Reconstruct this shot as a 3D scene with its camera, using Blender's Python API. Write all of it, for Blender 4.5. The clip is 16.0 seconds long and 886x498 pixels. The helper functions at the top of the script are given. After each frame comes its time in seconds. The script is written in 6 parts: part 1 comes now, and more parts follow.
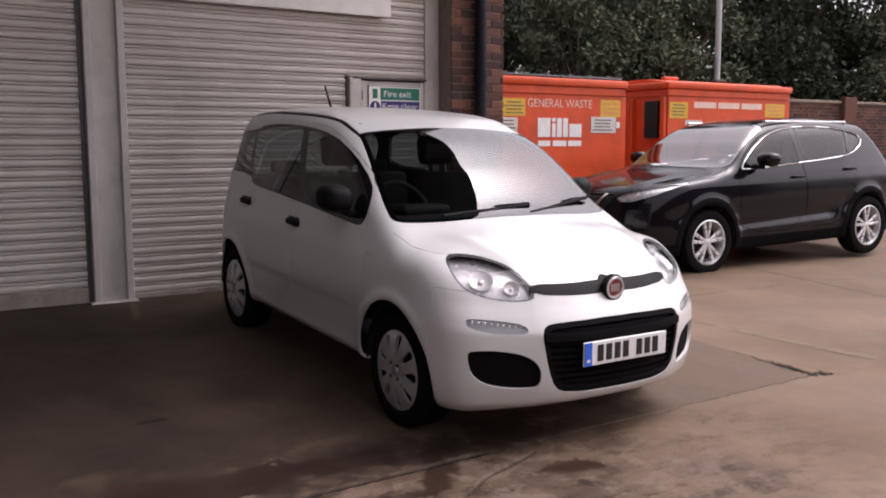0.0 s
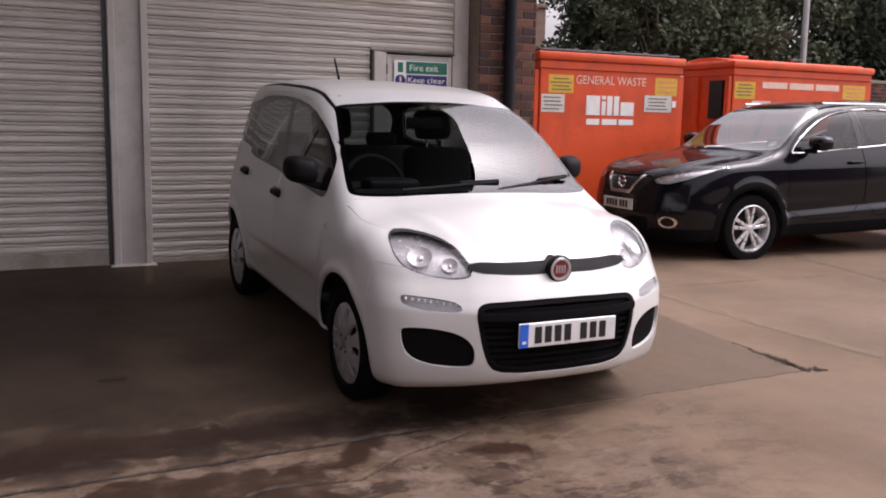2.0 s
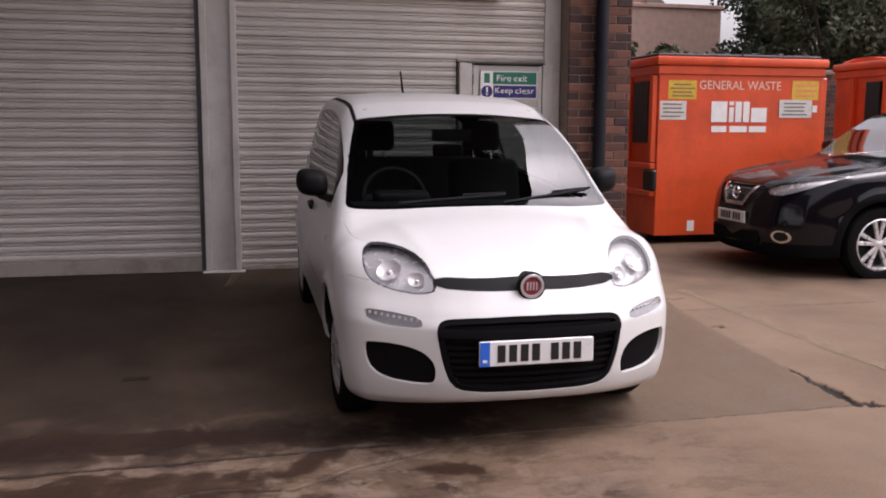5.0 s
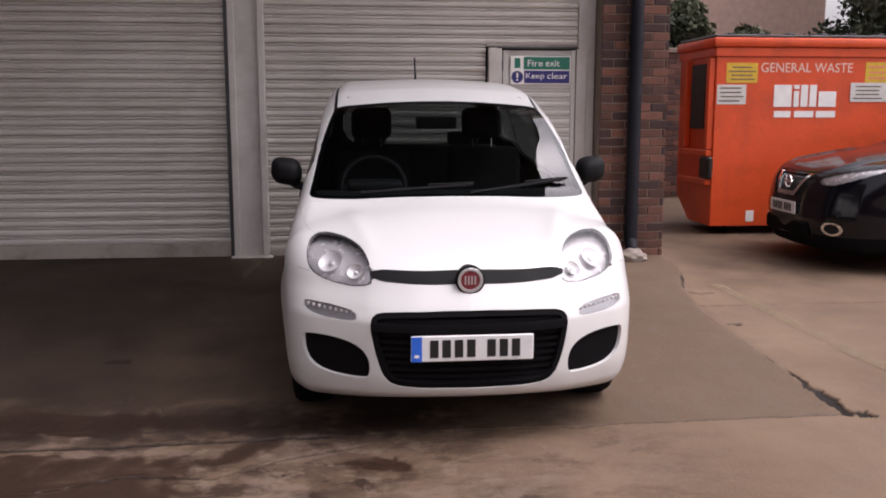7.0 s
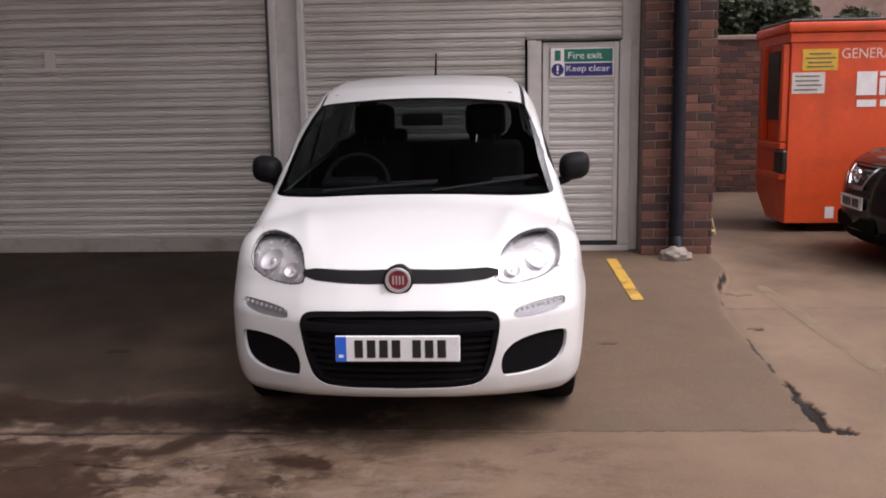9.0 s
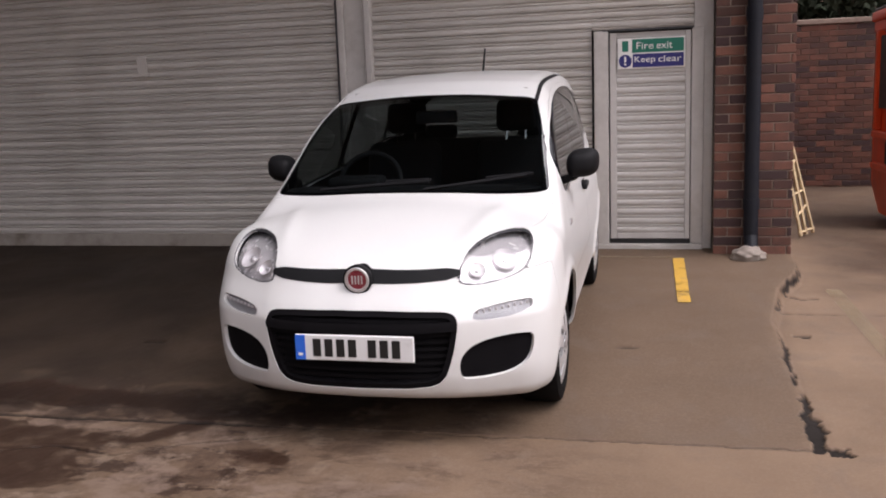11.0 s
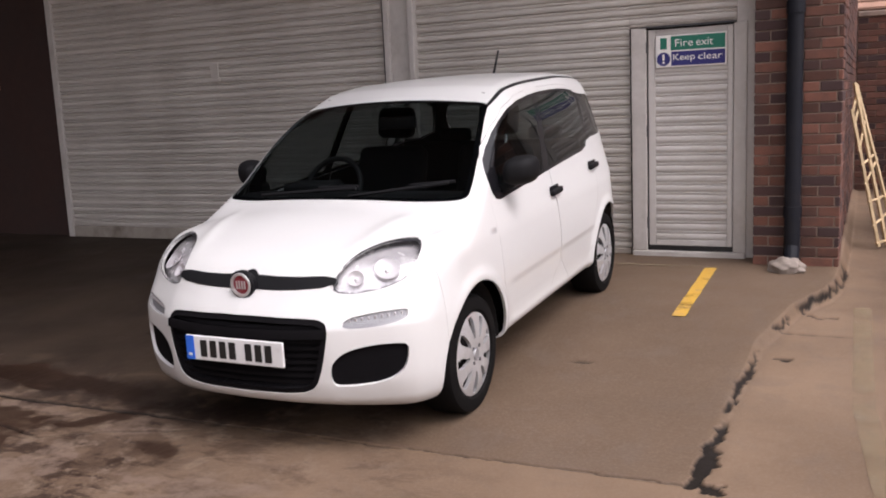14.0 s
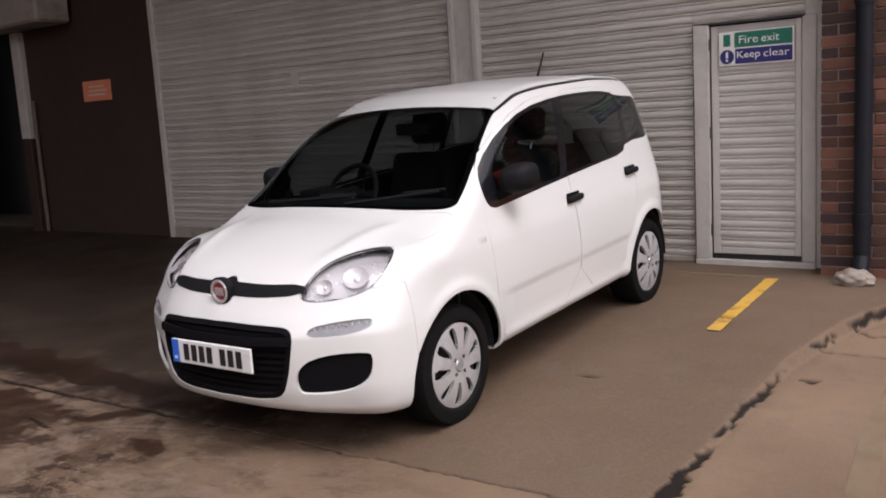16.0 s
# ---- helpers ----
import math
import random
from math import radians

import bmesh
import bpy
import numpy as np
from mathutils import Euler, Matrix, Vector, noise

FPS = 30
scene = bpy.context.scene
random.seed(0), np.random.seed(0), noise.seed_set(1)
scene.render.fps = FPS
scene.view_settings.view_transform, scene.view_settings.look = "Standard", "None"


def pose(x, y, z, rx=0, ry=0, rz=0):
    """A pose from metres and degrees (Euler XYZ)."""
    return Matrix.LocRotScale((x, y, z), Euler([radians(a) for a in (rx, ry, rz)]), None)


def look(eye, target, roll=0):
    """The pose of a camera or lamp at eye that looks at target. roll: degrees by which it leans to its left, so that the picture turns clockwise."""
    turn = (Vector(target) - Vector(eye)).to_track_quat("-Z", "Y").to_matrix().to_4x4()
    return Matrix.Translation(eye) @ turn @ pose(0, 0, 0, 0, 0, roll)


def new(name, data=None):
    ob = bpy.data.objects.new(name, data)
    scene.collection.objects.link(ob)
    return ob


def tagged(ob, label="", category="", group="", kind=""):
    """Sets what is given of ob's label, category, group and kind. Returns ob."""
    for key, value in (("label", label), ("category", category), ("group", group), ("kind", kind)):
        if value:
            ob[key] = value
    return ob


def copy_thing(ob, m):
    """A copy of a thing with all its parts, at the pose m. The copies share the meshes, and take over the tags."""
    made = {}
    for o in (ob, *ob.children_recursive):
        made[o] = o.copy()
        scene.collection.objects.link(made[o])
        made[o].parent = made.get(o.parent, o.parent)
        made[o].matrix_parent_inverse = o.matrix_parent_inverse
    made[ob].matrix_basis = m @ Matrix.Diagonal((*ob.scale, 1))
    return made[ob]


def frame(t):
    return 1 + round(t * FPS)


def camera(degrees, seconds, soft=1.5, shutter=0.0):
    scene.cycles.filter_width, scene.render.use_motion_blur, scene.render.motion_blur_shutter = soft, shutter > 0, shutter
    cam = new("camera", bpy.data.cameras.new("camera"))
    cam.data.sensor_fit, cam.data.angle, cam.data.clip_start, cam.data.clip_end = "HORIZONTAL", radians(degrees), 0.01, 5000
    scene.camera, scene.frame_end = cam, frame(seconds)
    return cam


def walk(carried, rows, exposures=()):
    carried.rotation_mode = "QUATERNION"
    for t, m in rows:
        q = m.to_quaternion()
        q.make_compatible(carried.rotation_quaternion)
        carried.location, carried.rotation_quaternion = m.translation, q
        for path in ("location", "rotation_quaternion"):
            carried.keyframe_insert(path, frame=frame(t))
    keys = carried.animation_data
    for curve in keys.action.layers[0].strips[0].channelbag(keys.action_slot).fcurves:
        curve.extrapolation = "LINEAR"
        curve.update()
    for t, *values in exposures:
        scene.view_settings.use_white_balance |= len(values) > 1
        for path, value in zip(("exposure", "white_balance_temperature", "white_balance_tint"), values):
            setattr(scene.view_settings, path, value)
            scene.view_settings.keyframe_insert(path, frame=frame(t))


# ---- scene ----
cam = camera(52.8, 16.0, soft=1.9)
METRES, EYE, TILT, LEAN, TURN = 6.456, 1.4, 0.0, 0.0, -32.6
ROWS = [
    (0.0, 0.0, 0.0, 0.0, -0.02, -6.63, 0.14),
    (0.5, 0.0294, 0.0031, -0.0005, 2.13, -7.6, -1.11),
    (1.0, 0.0522, 0.0127, -0.0002, 3.68, -7.38, -0.71),
    (1.5, 0.0801, 0.0135, -0.0003, 4.85, -7.31, -0.91),
    (2.0, 0.1126, 0.0127, -0.001, 6.66, -8.16, -1.1),
    (2.5, 0.1338, 0.0255, 0.0017, 7.79, -7.6, -0.78),
    (3.0, 0.1632, 0.0269, 0.002, 11.87, -7.01, -0.71),
    (3.5, 0.1945, 0.0295, 0.0024, 13.96, -7.43, -1.16),
    (6.0, 0.3165, 0.0824, 0.0051, 24.06, -8.09, 0.74),
    (6.5, 0.3458, 0.0958, 0.0063, 25.99, -8.74, 0.56),
    (7.0, 0.368, 0.1172, 0.0062, 26.67, -8.71, -0.01),
    (7.5, 0.4006, 0.1335, 0.0059, 28.49, -8.9, 0.06),
    (8.0, 0.43, 0.1507, 0.0067, 30.74, -9.51, -0.21),
    (8.5, 0.4497, 0.1769, 0.0077, 32.4, -9.25, 0.06),
    (9.0, 0.482, 0.196, 0.0079, 35.62, -9.06, 0.89),
    (11.5, 0.5986, 0.3125, 0.008, 48.1, -9.15, 2.31),
    (12.0, 0.623, 0.337, 0.0082, 50.32, -9.08, 2.72),
    (12.5, 0.6464, 0.3618, 0.0096, 52.49, -9.55, 2.57),
    (13.0, 0.6605, 0.3916, 0.0073, 54.32, -9.66, 2.23),
    (13.5, 0.6771, 0.4196, 0.0087, 56.45, -9.14, 2.59),
    (14.0, 0.7004, 0.4495, 0.01, 58.1, -9.12, 2.54),
    (14.5, 0.7105, 0.4806, 0.0077, 58.59, -8.09, 3.9),
    (15.0, 0.7191, 0.5068, 0.0082, 61.8, -8.75, 4.46),
    (15.5, 0.7408, 0.5358, 0.0088, 66.67, -8.95, 3.5),
    (16.0, 0.7473, 0.5606, 0.0095, 67.69, -8.65, 3.39),
]
walk(cam, [(t, pose(0, 0, EYE, TILT, LEAN, TURN) @ pose(METRES * x, METRES * y, METRES * z, 90 + pitch, roll, yaw)) for t, x, y, z, yaw, pitch, roll in ROWS],
     [(0.0, -0.12, 6500, 24), (3.5, -0.08, 6500, 24), (6.0, -0.13, 6500, 24), (7.0, -0.14, 6500, 23), (9.0, -0.16, 6500, 21), (12.5, -0.11, 6500, 20), (14.0, -0.09, 6500, 20), (15.5, -0.30, 6500, 19), (16.0, -0.31, 6500, 19)])

# ---- world, sun, exposure ----
SUN_EL, SUN_AZ = 60.0, 105.0          # degrees; azimuth from +y towards +x
world = bpy.data.worlds.new("overcast_sky")
scene.world = world
world.use_nodes = True
wt = world.node_tree
sky = wt.nodes.new("ShaderNodeTexSky")
sky.sky_type, sky.sun_disc = "NISHITA", False
sky.sun_elevation, sky.sun_rotation = radians(SUN_EL), radians(SUN_AZ)
sky.air_density, sky.dust_density, sky.ozone_density = 1.0, 6.0, 1.0
hsv = wt.nodes.new("ShaderNodeHueSaturation")
hsv.inputs["Saturation"].default_value = 0.12
wt.links.new(sky.outputs[0], hsv.inputs["Color"])
wt.links.new(hsv.outputs[0], wt.nodes["Background"].inputs[0])
wt.nodes["Background"].inputs[1].default_value = 0.31
sun = new("sun", bpy.data.lights.new("sun", "SUN"))
sun.data.energy, sun.data.angle, sun.data.color = 0.18, radians(25), (1.0, 0.96, 0.9)
_a, _e = radians(SUN_AZ), radians(SUN_EL)
sun.matrix_world = look((math.sin(_a) * math.cos(_e) * 20, math.cos(_a) * math.cos(_e) * 20, math.sin(_e) * 20), (0, 0, 0))

# ---- materials ----
def material(name, rgb, rough=0.6, metal=0.0, var=0.0, scale=8.0, bump=0.0, bump_scale=60.0, coat=0.0, coat_rough=0.04, island=0.0, alt=None, dirt=None, dirt_amt=0.0, dirt_scale=2.0, spec=0.5, bump_dist=0.01, world=False):
    """A node material: base colour varied at two scales, an optional dirt colour, roughness wear and fine relief."""
    m = bpy.data.materials.new(name)
    m.use_nodes = True
    nt = m.node_tree
    b = nt.nodes["Principled BSDF"]
    b.inputs["Base Color"].default_value = (*rgb, 1)
    b.inputs["Roughness"].default_value, b.inputs["Metallic"].default_value = rough, metal
    b.inputs["Coat Weight"].default_value, b.inputs["Coat Roughness"].default_value = coat, coat_rough
    b.inputs["Specular IOR Level"].default_value = spec
    N, L = nt.nodes.new, nt.links.new
    tc = N("ShaderNodeNewGeometry").outputs["Position"] if world else N("ShaderNodeTexCoord").outputs["Object"]
    col = None
    if var:
        n1, n2 = N("ShaderNodeTexNoise"), N("ShaderNodeTexNoise")
        n1.inputs["Scale"].default_value, n2.inputs["Scale"].default_value = scale, scale * 9
        n1.inputs["Detail"].default_value = 6
        L(tc, n1.inputs["Vector"]), L(tc, n2.inputs["Vector"])
        ad = N("ShaderNodeMath"); ad.operation = "MULTIPLY_ADD"
        L(n2.outputs[0], ad.inputs[0]); ad.inputs[1].default_value = 0.45; L(n1.outputs[0], ad.inputs[2])
        mr = N("ShaderNodeMapRange")
        mr.inputs[1].default_value, mr.inputs[2].default_value = 0.45, 1.0
        mr.inputs[3].default_value, mr.inputs[4].default_value = 1 - var, 1 + var
        L(ad.outputs[0], mr.inputs[0])
        mx = N("ShaderNodeMix"); mx.data_type, mx.blend_type = "RGBA", "MULTIPLY"
        mx.inputs[0].default_value, mx.inputs[6].default_value = 1.0, (*rgb, 1)
        L(mr.outputs[0], mx.inputs[7])
        col = mx.outputs[2]
        rr = N("ShaderNodeMapRange")
        rr.inputs[3].default_value, rr.inputs[4].default_value = max(rough - 0.12, 0.02), min(rough + 0.12, 1)
        L(n1.outputs[0], rr.inputs[0]), L(rr.outputs[0], b.inputs["Roughness"])
    if island:
        oi = N("ShaderNodeObjectInfo"); ge = N("ShaderNodeNewGeometry")
        sm = N("ShaderNodeMath"); sm.operation = "ADD"
        L(oi.outputs["Random"], sm.inputs[0]), L(ge.outputs["Random Per Island"], sm.inputs[1])
        fr = N("ShaderNodeMath"); fr.operation = "FRACT"; L(sm.outputs[0], fr.inputs[0])
        mr = N("ShaderNodeMapRange")
        mr.inputs[3].default_value, mr.inputs[4].default_value = 1 - island, 1 + island
        L(fr.outputs[0], mr.inputs[0])
        mx = N("ShaderNodeMix"); mx.data_type, mx.blend_type = "RGBA", "MULTIPLY"
        mx.inputs[0].default_value, mx.inputs[6].default_value = 1.0, (*rgb, 1)
        if col: L(col, mx.inputs[6])
        L(mr.outputs[0], mx.inputs[7])
        col = mx.outputs[2]
        if alt:
            pick = N("ShaderNodeMath"); pick.operation = "MULTIPLY_ADD"
            L(fr.outputs[0], pick.inputs[0]); pick.inputs[1].default_value, pick.inputs[2].default_value = 7.31, 0.17
            fr2 = N("ShaderNodeMath"); fr2.operation = "FRACT"; L(pick.outputs[0], fr2.inputs[0])
            sel = N("ShaderNodeMapRange"); sel.inputs[1].default_value, sel.inputs[2].default_value = 0.55, 0.8
            L(fr2.outputs[0], sel.inputs[0])
            mx = N("ShaderNodeMix"); mx.data_type = "RGBA"
            mx.inputs[7].default_value = (*alt, 1)
            L(col, mx.inputs[6]), L(sel.outputs[0], mx.inputs[0])
            col = mx.outputs[2]
    if dirt:
        n3 = N("ShaderNodeTexNoise"); n3.inputs["Scale"].default_value, n3.inputs["Detail"].default_value = dirt_scale, 8
        n3.inputs["Roughness"].default_value = 0.65
        L(tc, n3.inputs["Vector"])
        mr = N("ShaderNodeMapRange"); mr.inputs[1].default_value, mr.inputs[2].default_value = 0.48, 0.72
        mr.inputs[3].default_value, mr.inputs[4].default_value = 0, dirt_amt
        L(n3.outputs[0], mr.inputs[0])
        mx = N("ShaderNodeMix"); mx.data_type = "RGBA"
        mx.inputs[6].default_value, mx.inputs[7].default_value = (*rgb, 1), (*dirt, 1)
        if col: L(col, mx.inputs[6])
        L(mr.outputs[0], mx.inputs[0])
        col = mx.outputs[2]
    if col: L(col, b.inputs["Base Color"])
    if bump:
        nb = N("ShaderNodeTexNoise"); nb.inputs["Scale"].default_value, nb.inputs["Detail"].default_value = bump_scale, 5
        L(tc, nb.inputs["Vector"])
        bp = N("ShaderNodeBump"); bp.inputs["Strength"].default_value, bp.inputs["Distance"].default_value = bump, bump_dist
        L(nb.outputs[0], bp.inputs["Height"]), L(bp.outputs[0], b.inputs["Normal"])
    return m


def glass_material(name, tint, rough=0.0, base=0.05):
    """A thin tinted pane: clear through, mirroring by its angle."""
    m = bpy.data.materials.new(name)
    m.use_nodes = True
    nt = m.node_tree
    out = nt.nodes["Material Output"]
    nt.nodes.remove(nt.nodes["Principled BSDF"])
    tr, gl, lw, pw, fr, mx = (nt.nodes.new("ShaderNode" + k) for k in ("BsdfTransparent", "BsdfGlossy", "LayerWeight", "Math", "MapRange", "MixShader"))
    tr.inputs[0].default_value = (*tint, 1)
    gl.inputs["Roughness"].default_value, lw.inputs["Blend"].default_value = rough, 0.5
    pw.operation, pw.inputs[1].default_value, fr.inputs[3].default_value = "POWER", 4.0, base
    nt.links.new(lw.outputs["Facing"], pw.inputs[0]), nt.links.new(pw.outputs[0], fr.inputs[0])
    nt.links.new(fr.outputs[0], mx.inputs[0]), nt.links.new(tr.outputs[0], mx.inputs[1]), nt.links.new(gl.outputs[0], mx.inputs[2])
    nt.links.new(mx.outputs[0], out.inputs[0])
    return m


M_PAINT = material("white_car_paint", (0.65, 0.65, 0.64), 0.36, var=0.01, scale=3, coat=0.7, coat_rough=0.13)
M_BLACKPAINT = material("black_car_paint", (0.005, 0.005, 0.008), 0.08, var=0.1, scale=3, spec=0.38)
M_PLASTIC = material("black_textured_plastic", (0.006, 0.006, 0.007), 0.65, var=0.15, scale=12, bump=0.15, bump_scale=400, bump_dist=0.002, spec=0.18)
M_GRILLE = material("matt_black_grille_plastic", (0.007, 0.0065, 0.0075), 0.8, var=0.15, scale=12, spec=0.05)
M_GLOSSBLACK = material("gloss_black_trim", (0.01, 0.01, 0.012), 0.15, var=0.1, scale=9)
M_UNDER = material("dark_underseal", (0.012, 0.011, 0.011), 0.9, var=0.2, scale=6)
M_RUBBER = material("tyre_rubber", (0.008, 0.0075, 0.0075), 0.85, var=0.2, scale=14, dirt=(0.015, 0.013, 0.012), dirt_amt=0.4, dirt_scale=7, spec=0.06)
M_SILVER = material("silver_wheel_trim", (0.62, 0.62, 0.63), 0.35, metal=0.55, var=0.08, scale=10, dirt=(0.2, 0.17, 0.14), dirt_amt=0.35, dirt_scale=12)
M_ALLOY = material("polished_alloy", (0.74, 0.74, 0.76), 0.3, metal=0.55, var=0.08, scale=10)
M_STEEL = material("dark_steel", (0.08, 0.08, 0.085), 0.5, metal=0.6, var=0.2, scale=10)
M_CHROME = material("chrome", (0.85, 0.85, 0.86), 0.08, metal=1.0, var=0.03, scale=8)
M_BOWL = material("satin_lamp_bowl", (0.68, 0.66, 0.67), 0.4, metal=0.45, var=0.04, scale=30)
M_REFLECTOR = material("lamp_reflector", (0.70, 0.68, 0.69), 0.25, metal=0.5, var=0.03, scale=30)
M_LAMPGREY = material("grey_lamp_lining", (0.33, 0.33, 0.34), 0.35, metal=0.4, var=0.1, scale=30)
M_BADGE = material("dark_red_badge", (0.24, 0.026, 0.04), 0.3, var=0.1, scale=40, coat=0.6)
M_FABRIC = material("dark_seat_fabric", (0.018, 0.018, 0.020), 0.9, var=0.2, scale=20, bump=0.3, bump_scale=300, bump_dist=0.002)
M_DASH = material("dark_dashboard_plastic", (0.013, 0.013, 0.014), 0.7, var=0.15, scale=15)
M_LINING = material("pale_grey_headlining", (0.24, 0.235, 0.225), 0.9, var=0.08, scale=12)
M_GLASS = glass_material("tinted_windscreen_glass", (0.41, 0.45, 0.46), 0.0, 0.15)
M_SKYGLASS = glass_material("coated_windscreen_glass", (0.40, 0.44, 0.45), 0.0, 0.34)
M_PRIVACY = glass_material("side_window_glass", (0.35, 0.39, 0.39), 0.0, 0.05)
M_LENS = glass_material("clear_lamp_lens", (0.93, 0.93, 0.94))
M_PLATE = material("white_plate", (0.72, 0.72, 0.72), 0.3, var=0.03, scale=20)
M_BLUE = material("blue_plate_band", (0.02, 0.13, 0.62), 0.35, var=0.05, scale=20)
M_INK = material("black_ink", (0.01, 0.01, 0.01), 0.5, var=0.05, scale=20)

M_SHUTTER = material("grey_painted_shutter_steel", (0.57, 0.535, 0.495), 0.5, metal=0.1, var=0.07, scale=1.6, bump=0.08, bump_scale=12, dirt=(0.17, 0.14, 0.115), dirt_amt=0.30, dirt_scale=1.1, island=0.09, world=True)
M_RAIL = material("mud_splashed_rail_steel", (0.36, 0.32, 0.28), 0.6, var=0.12, scale=2, dirt=(0.12, 0.09, 0.07), dirt_amt=0.8, dirt_scale=2.4, bump=0.1, bump_scale=30)
M_FRAME = material("light_grey_painted_steel", (0.54, 0.51, 0.48), 0.5, var=0.06, scale=2.5, dirt=(0.2, 0.17, 0.14), dirt_amt=0.5, dirt_scale=2.2, bump=0.06, bump_scale=25)
M_DOOR = material("off_white_door_panel", (0.55, 0.525, 0.50), 0.45, var=0.05, scale=3, dirt=(0.3, 0.26, 0.22), dirt_amt=0.3, dirt_scale=2.5, world=True)
M_BRICK = material("red_brown_brick", (0.128, 0.054, 0.037), 0.9, alt=(0.050, 0.026, 0.025), var=0.28, scale=9, bump=0.5, bump_scale=90, bump_dist=0.004, island=0.42, dirt=(0.05, 0.032, 0.028), dirt_amt=0.75, dirt_scale=3, world=True)
M_MORTAR = material("weathered_mortar", (0.25, 0.19, 0.155), 0.95, var=0.25, scale=14, bump=0.5, bump_scale=120, bump_dist=0.004)
M_DARKWALL = material("dark_brown_painted_wall", (0.040, 0.020, 0.016), 0.85, var=0.2, scale=1.2, dirt=(0.03, 0.022, 0.02), dirt_amt=0.7, dirt_scale=0.9, bump=0.25, bump_scale=18)
M_CONDUIT = material("grimy_conduit_paint", (0.13, 0.095, 0.075), 0.7, var=0.2, scale=5)
M_PIPE = material("dark_blue_grey_downpipe", (0.007, 0.008, 0.013), 0.6, var=0.2, scale=4, dirt=(0.03, 0.027, 0.025), dirt_amt=0.3, dirt_scale=5, spec=0.25)
# near-black base colour carries the unlit look; the roof undersides share it
M_DARK = material("near_black_unlit_tone", (0.02, 0.018, 0.017), 0.95, var=0.2, scale=2)
M_ORANGE = material("orange_bin_paint", (0.72, 0.085, 0.018), 0.42, var=0.1, scale=2.2, dirt=(0.22, 0.04, 0.02), dirt_amt=0.45, dirt_scale=1.8, bump=0.12, bump_scale=6, bump_dist=0.02)
M_BINLID = material("dark_grey_bin_lid", (0.035, 0.035, 0.038), 0.6, var=0.2, scale=4)
M_STICKY = material("yellow_sticker", (0.72, 0.46, 0.04), 0.45, var=0.1, scale=12, dirt=(0.3, 0.15, 0.03), dirt_amt=0.4, dirt_scale=20)
M_STICKW = material("pale_sticker", (0.66, 0.64, 0.60), 0.5, var=0.08, scale=12, dirt=(0.35, 0.3, 0.25), dirt_amt=0.4, dirt_scale=20)
M_UNDERPRINT = material("faded_dark_print", (0.16, 0.12, 0.08), 0.6, var=0.2, scale=30)
M_WHITE = material("white_lettering", (0.82, 0.80, 0.77), 0.5, var=0.08, scale=10)
M_PRINT = material("faded_pale_print", (0.80, 0.58, 0.48), 0.5, var=0.15, scale=14)
M_GREEN = material("green_sign_face", (0.006, 0.15, 0.10), 0.4, var=0.05, scale=10)
M_SIGNBLUE = material("blue_sign_face", (0.022, 0.022, 0.15), 0.4, var=0.05, scale=10)
M_ORSIGN = material("faded_orange_sign", (0.75, 0.25, 0.14), 0.5, var=0.1, scale=10)
M_TIMBER = material("weathered_softwood", (0.52, 0.39, 0.23), 0.8, var=0.22, scale=7, bump=0.3, bump_scale=60, bump_dist=0.003, dirt=(0.25, 0.18, 0.1), dirt_amt=0.5, dirt_scale=4)
M_YELLOW = material("worn_yellow_road_paint", (0.52, 0.30, 0.035), 0.7, var=0.15, scale=9, dirt=(0.22, 0.16, 0.1), dirt_amt=0.8, dirt_scale=9, bump=0.3, bump_scale=90, bump_dist=0.003)
M_FADED = material("faded_yellow_road_paint", (0.27, 0.205, 0.12), 0.75, var=0.2, scale=9, dirt=(0.22, 0.17, 0.12), dirt_amt=1.0, dirt_scale=7)
M_BAG = material("dusty_white_bag", (0.24, 0.20, 0.17), 0.7, var=0.15, scale=20)
M_PALEBRICK = material("pale_brown_brick", (0.50, 0.34, 0.28), 0.9, var=0.15, scale=6)
M_ROOFTILE = material("brown_roof_tile", (0.30, 0.17, 0.12), 0.85, var=0.15, scale=4, island=0.25, dirt=(0.1, 0.08, 0.06), dirt_amt=0.4, dirt_scale=2)
M_DARKROOF = material("dark_brown_roof_strip", (0.085, 0.058, 0.048), 0.8, var=0.2, scale=3)
M_BARK = material("tree_bark", (0.07, 0.05, 0.035), 0.95, var=0.3, scale=6, bump=0.6, bump_scale=30, bump_dist=0.02)
M_LEAF = material("dark_green_leaves", (0.060, 0.072, 0.050), 0.9, var=0.25, scale=0.6, island=0.3, spec=0.05)
M_LEAF2 = material("olive_leaves", (0.096, 0.110, 0.072), 0.9, var=0.25, scale=0.6, island=0.35, spec=0.05)
M_GALV = material("galvanised_steel", (0.45, 0.46, 0.47), 0.45, metal=0.5, var=0.1, scale=6)


def wear_through(m, lo, hi, scale, most=1.0):
    """Lets a paint film break up where it is worn away."""
    nt = m.node_tree
    n, r, c = nt.nodes.new("ShaderNodeTexNoise"), nt.nodes.new("ShaderNodeMapRange"), nt.nodes.new("ShaderNodeTexCoord")
    n.inputs["Scale"].default_value, n.inputs["Detail"].default_value, n.inputs["Roughness"].default_value = scale, 8, 0.7
    r.inputs[1].default_value, r.inputs[2].default_value, r.inputs[4].default_value = lo, hi, most
    nt.links.new(c.outputs["Object"], n.inputs["Vector"])
    nt.links.new(n.outputs[0], r.inputs[0])
    nt.links.new(r.outputs[0], nt.nodes["Principled BSDF"].inputs["Alpha"])


wear_through(M_YELLOW, 0.22, 0.46, 6)
wear_through(M_FADED, 0.32, 0.72, 3.5, 0.75)

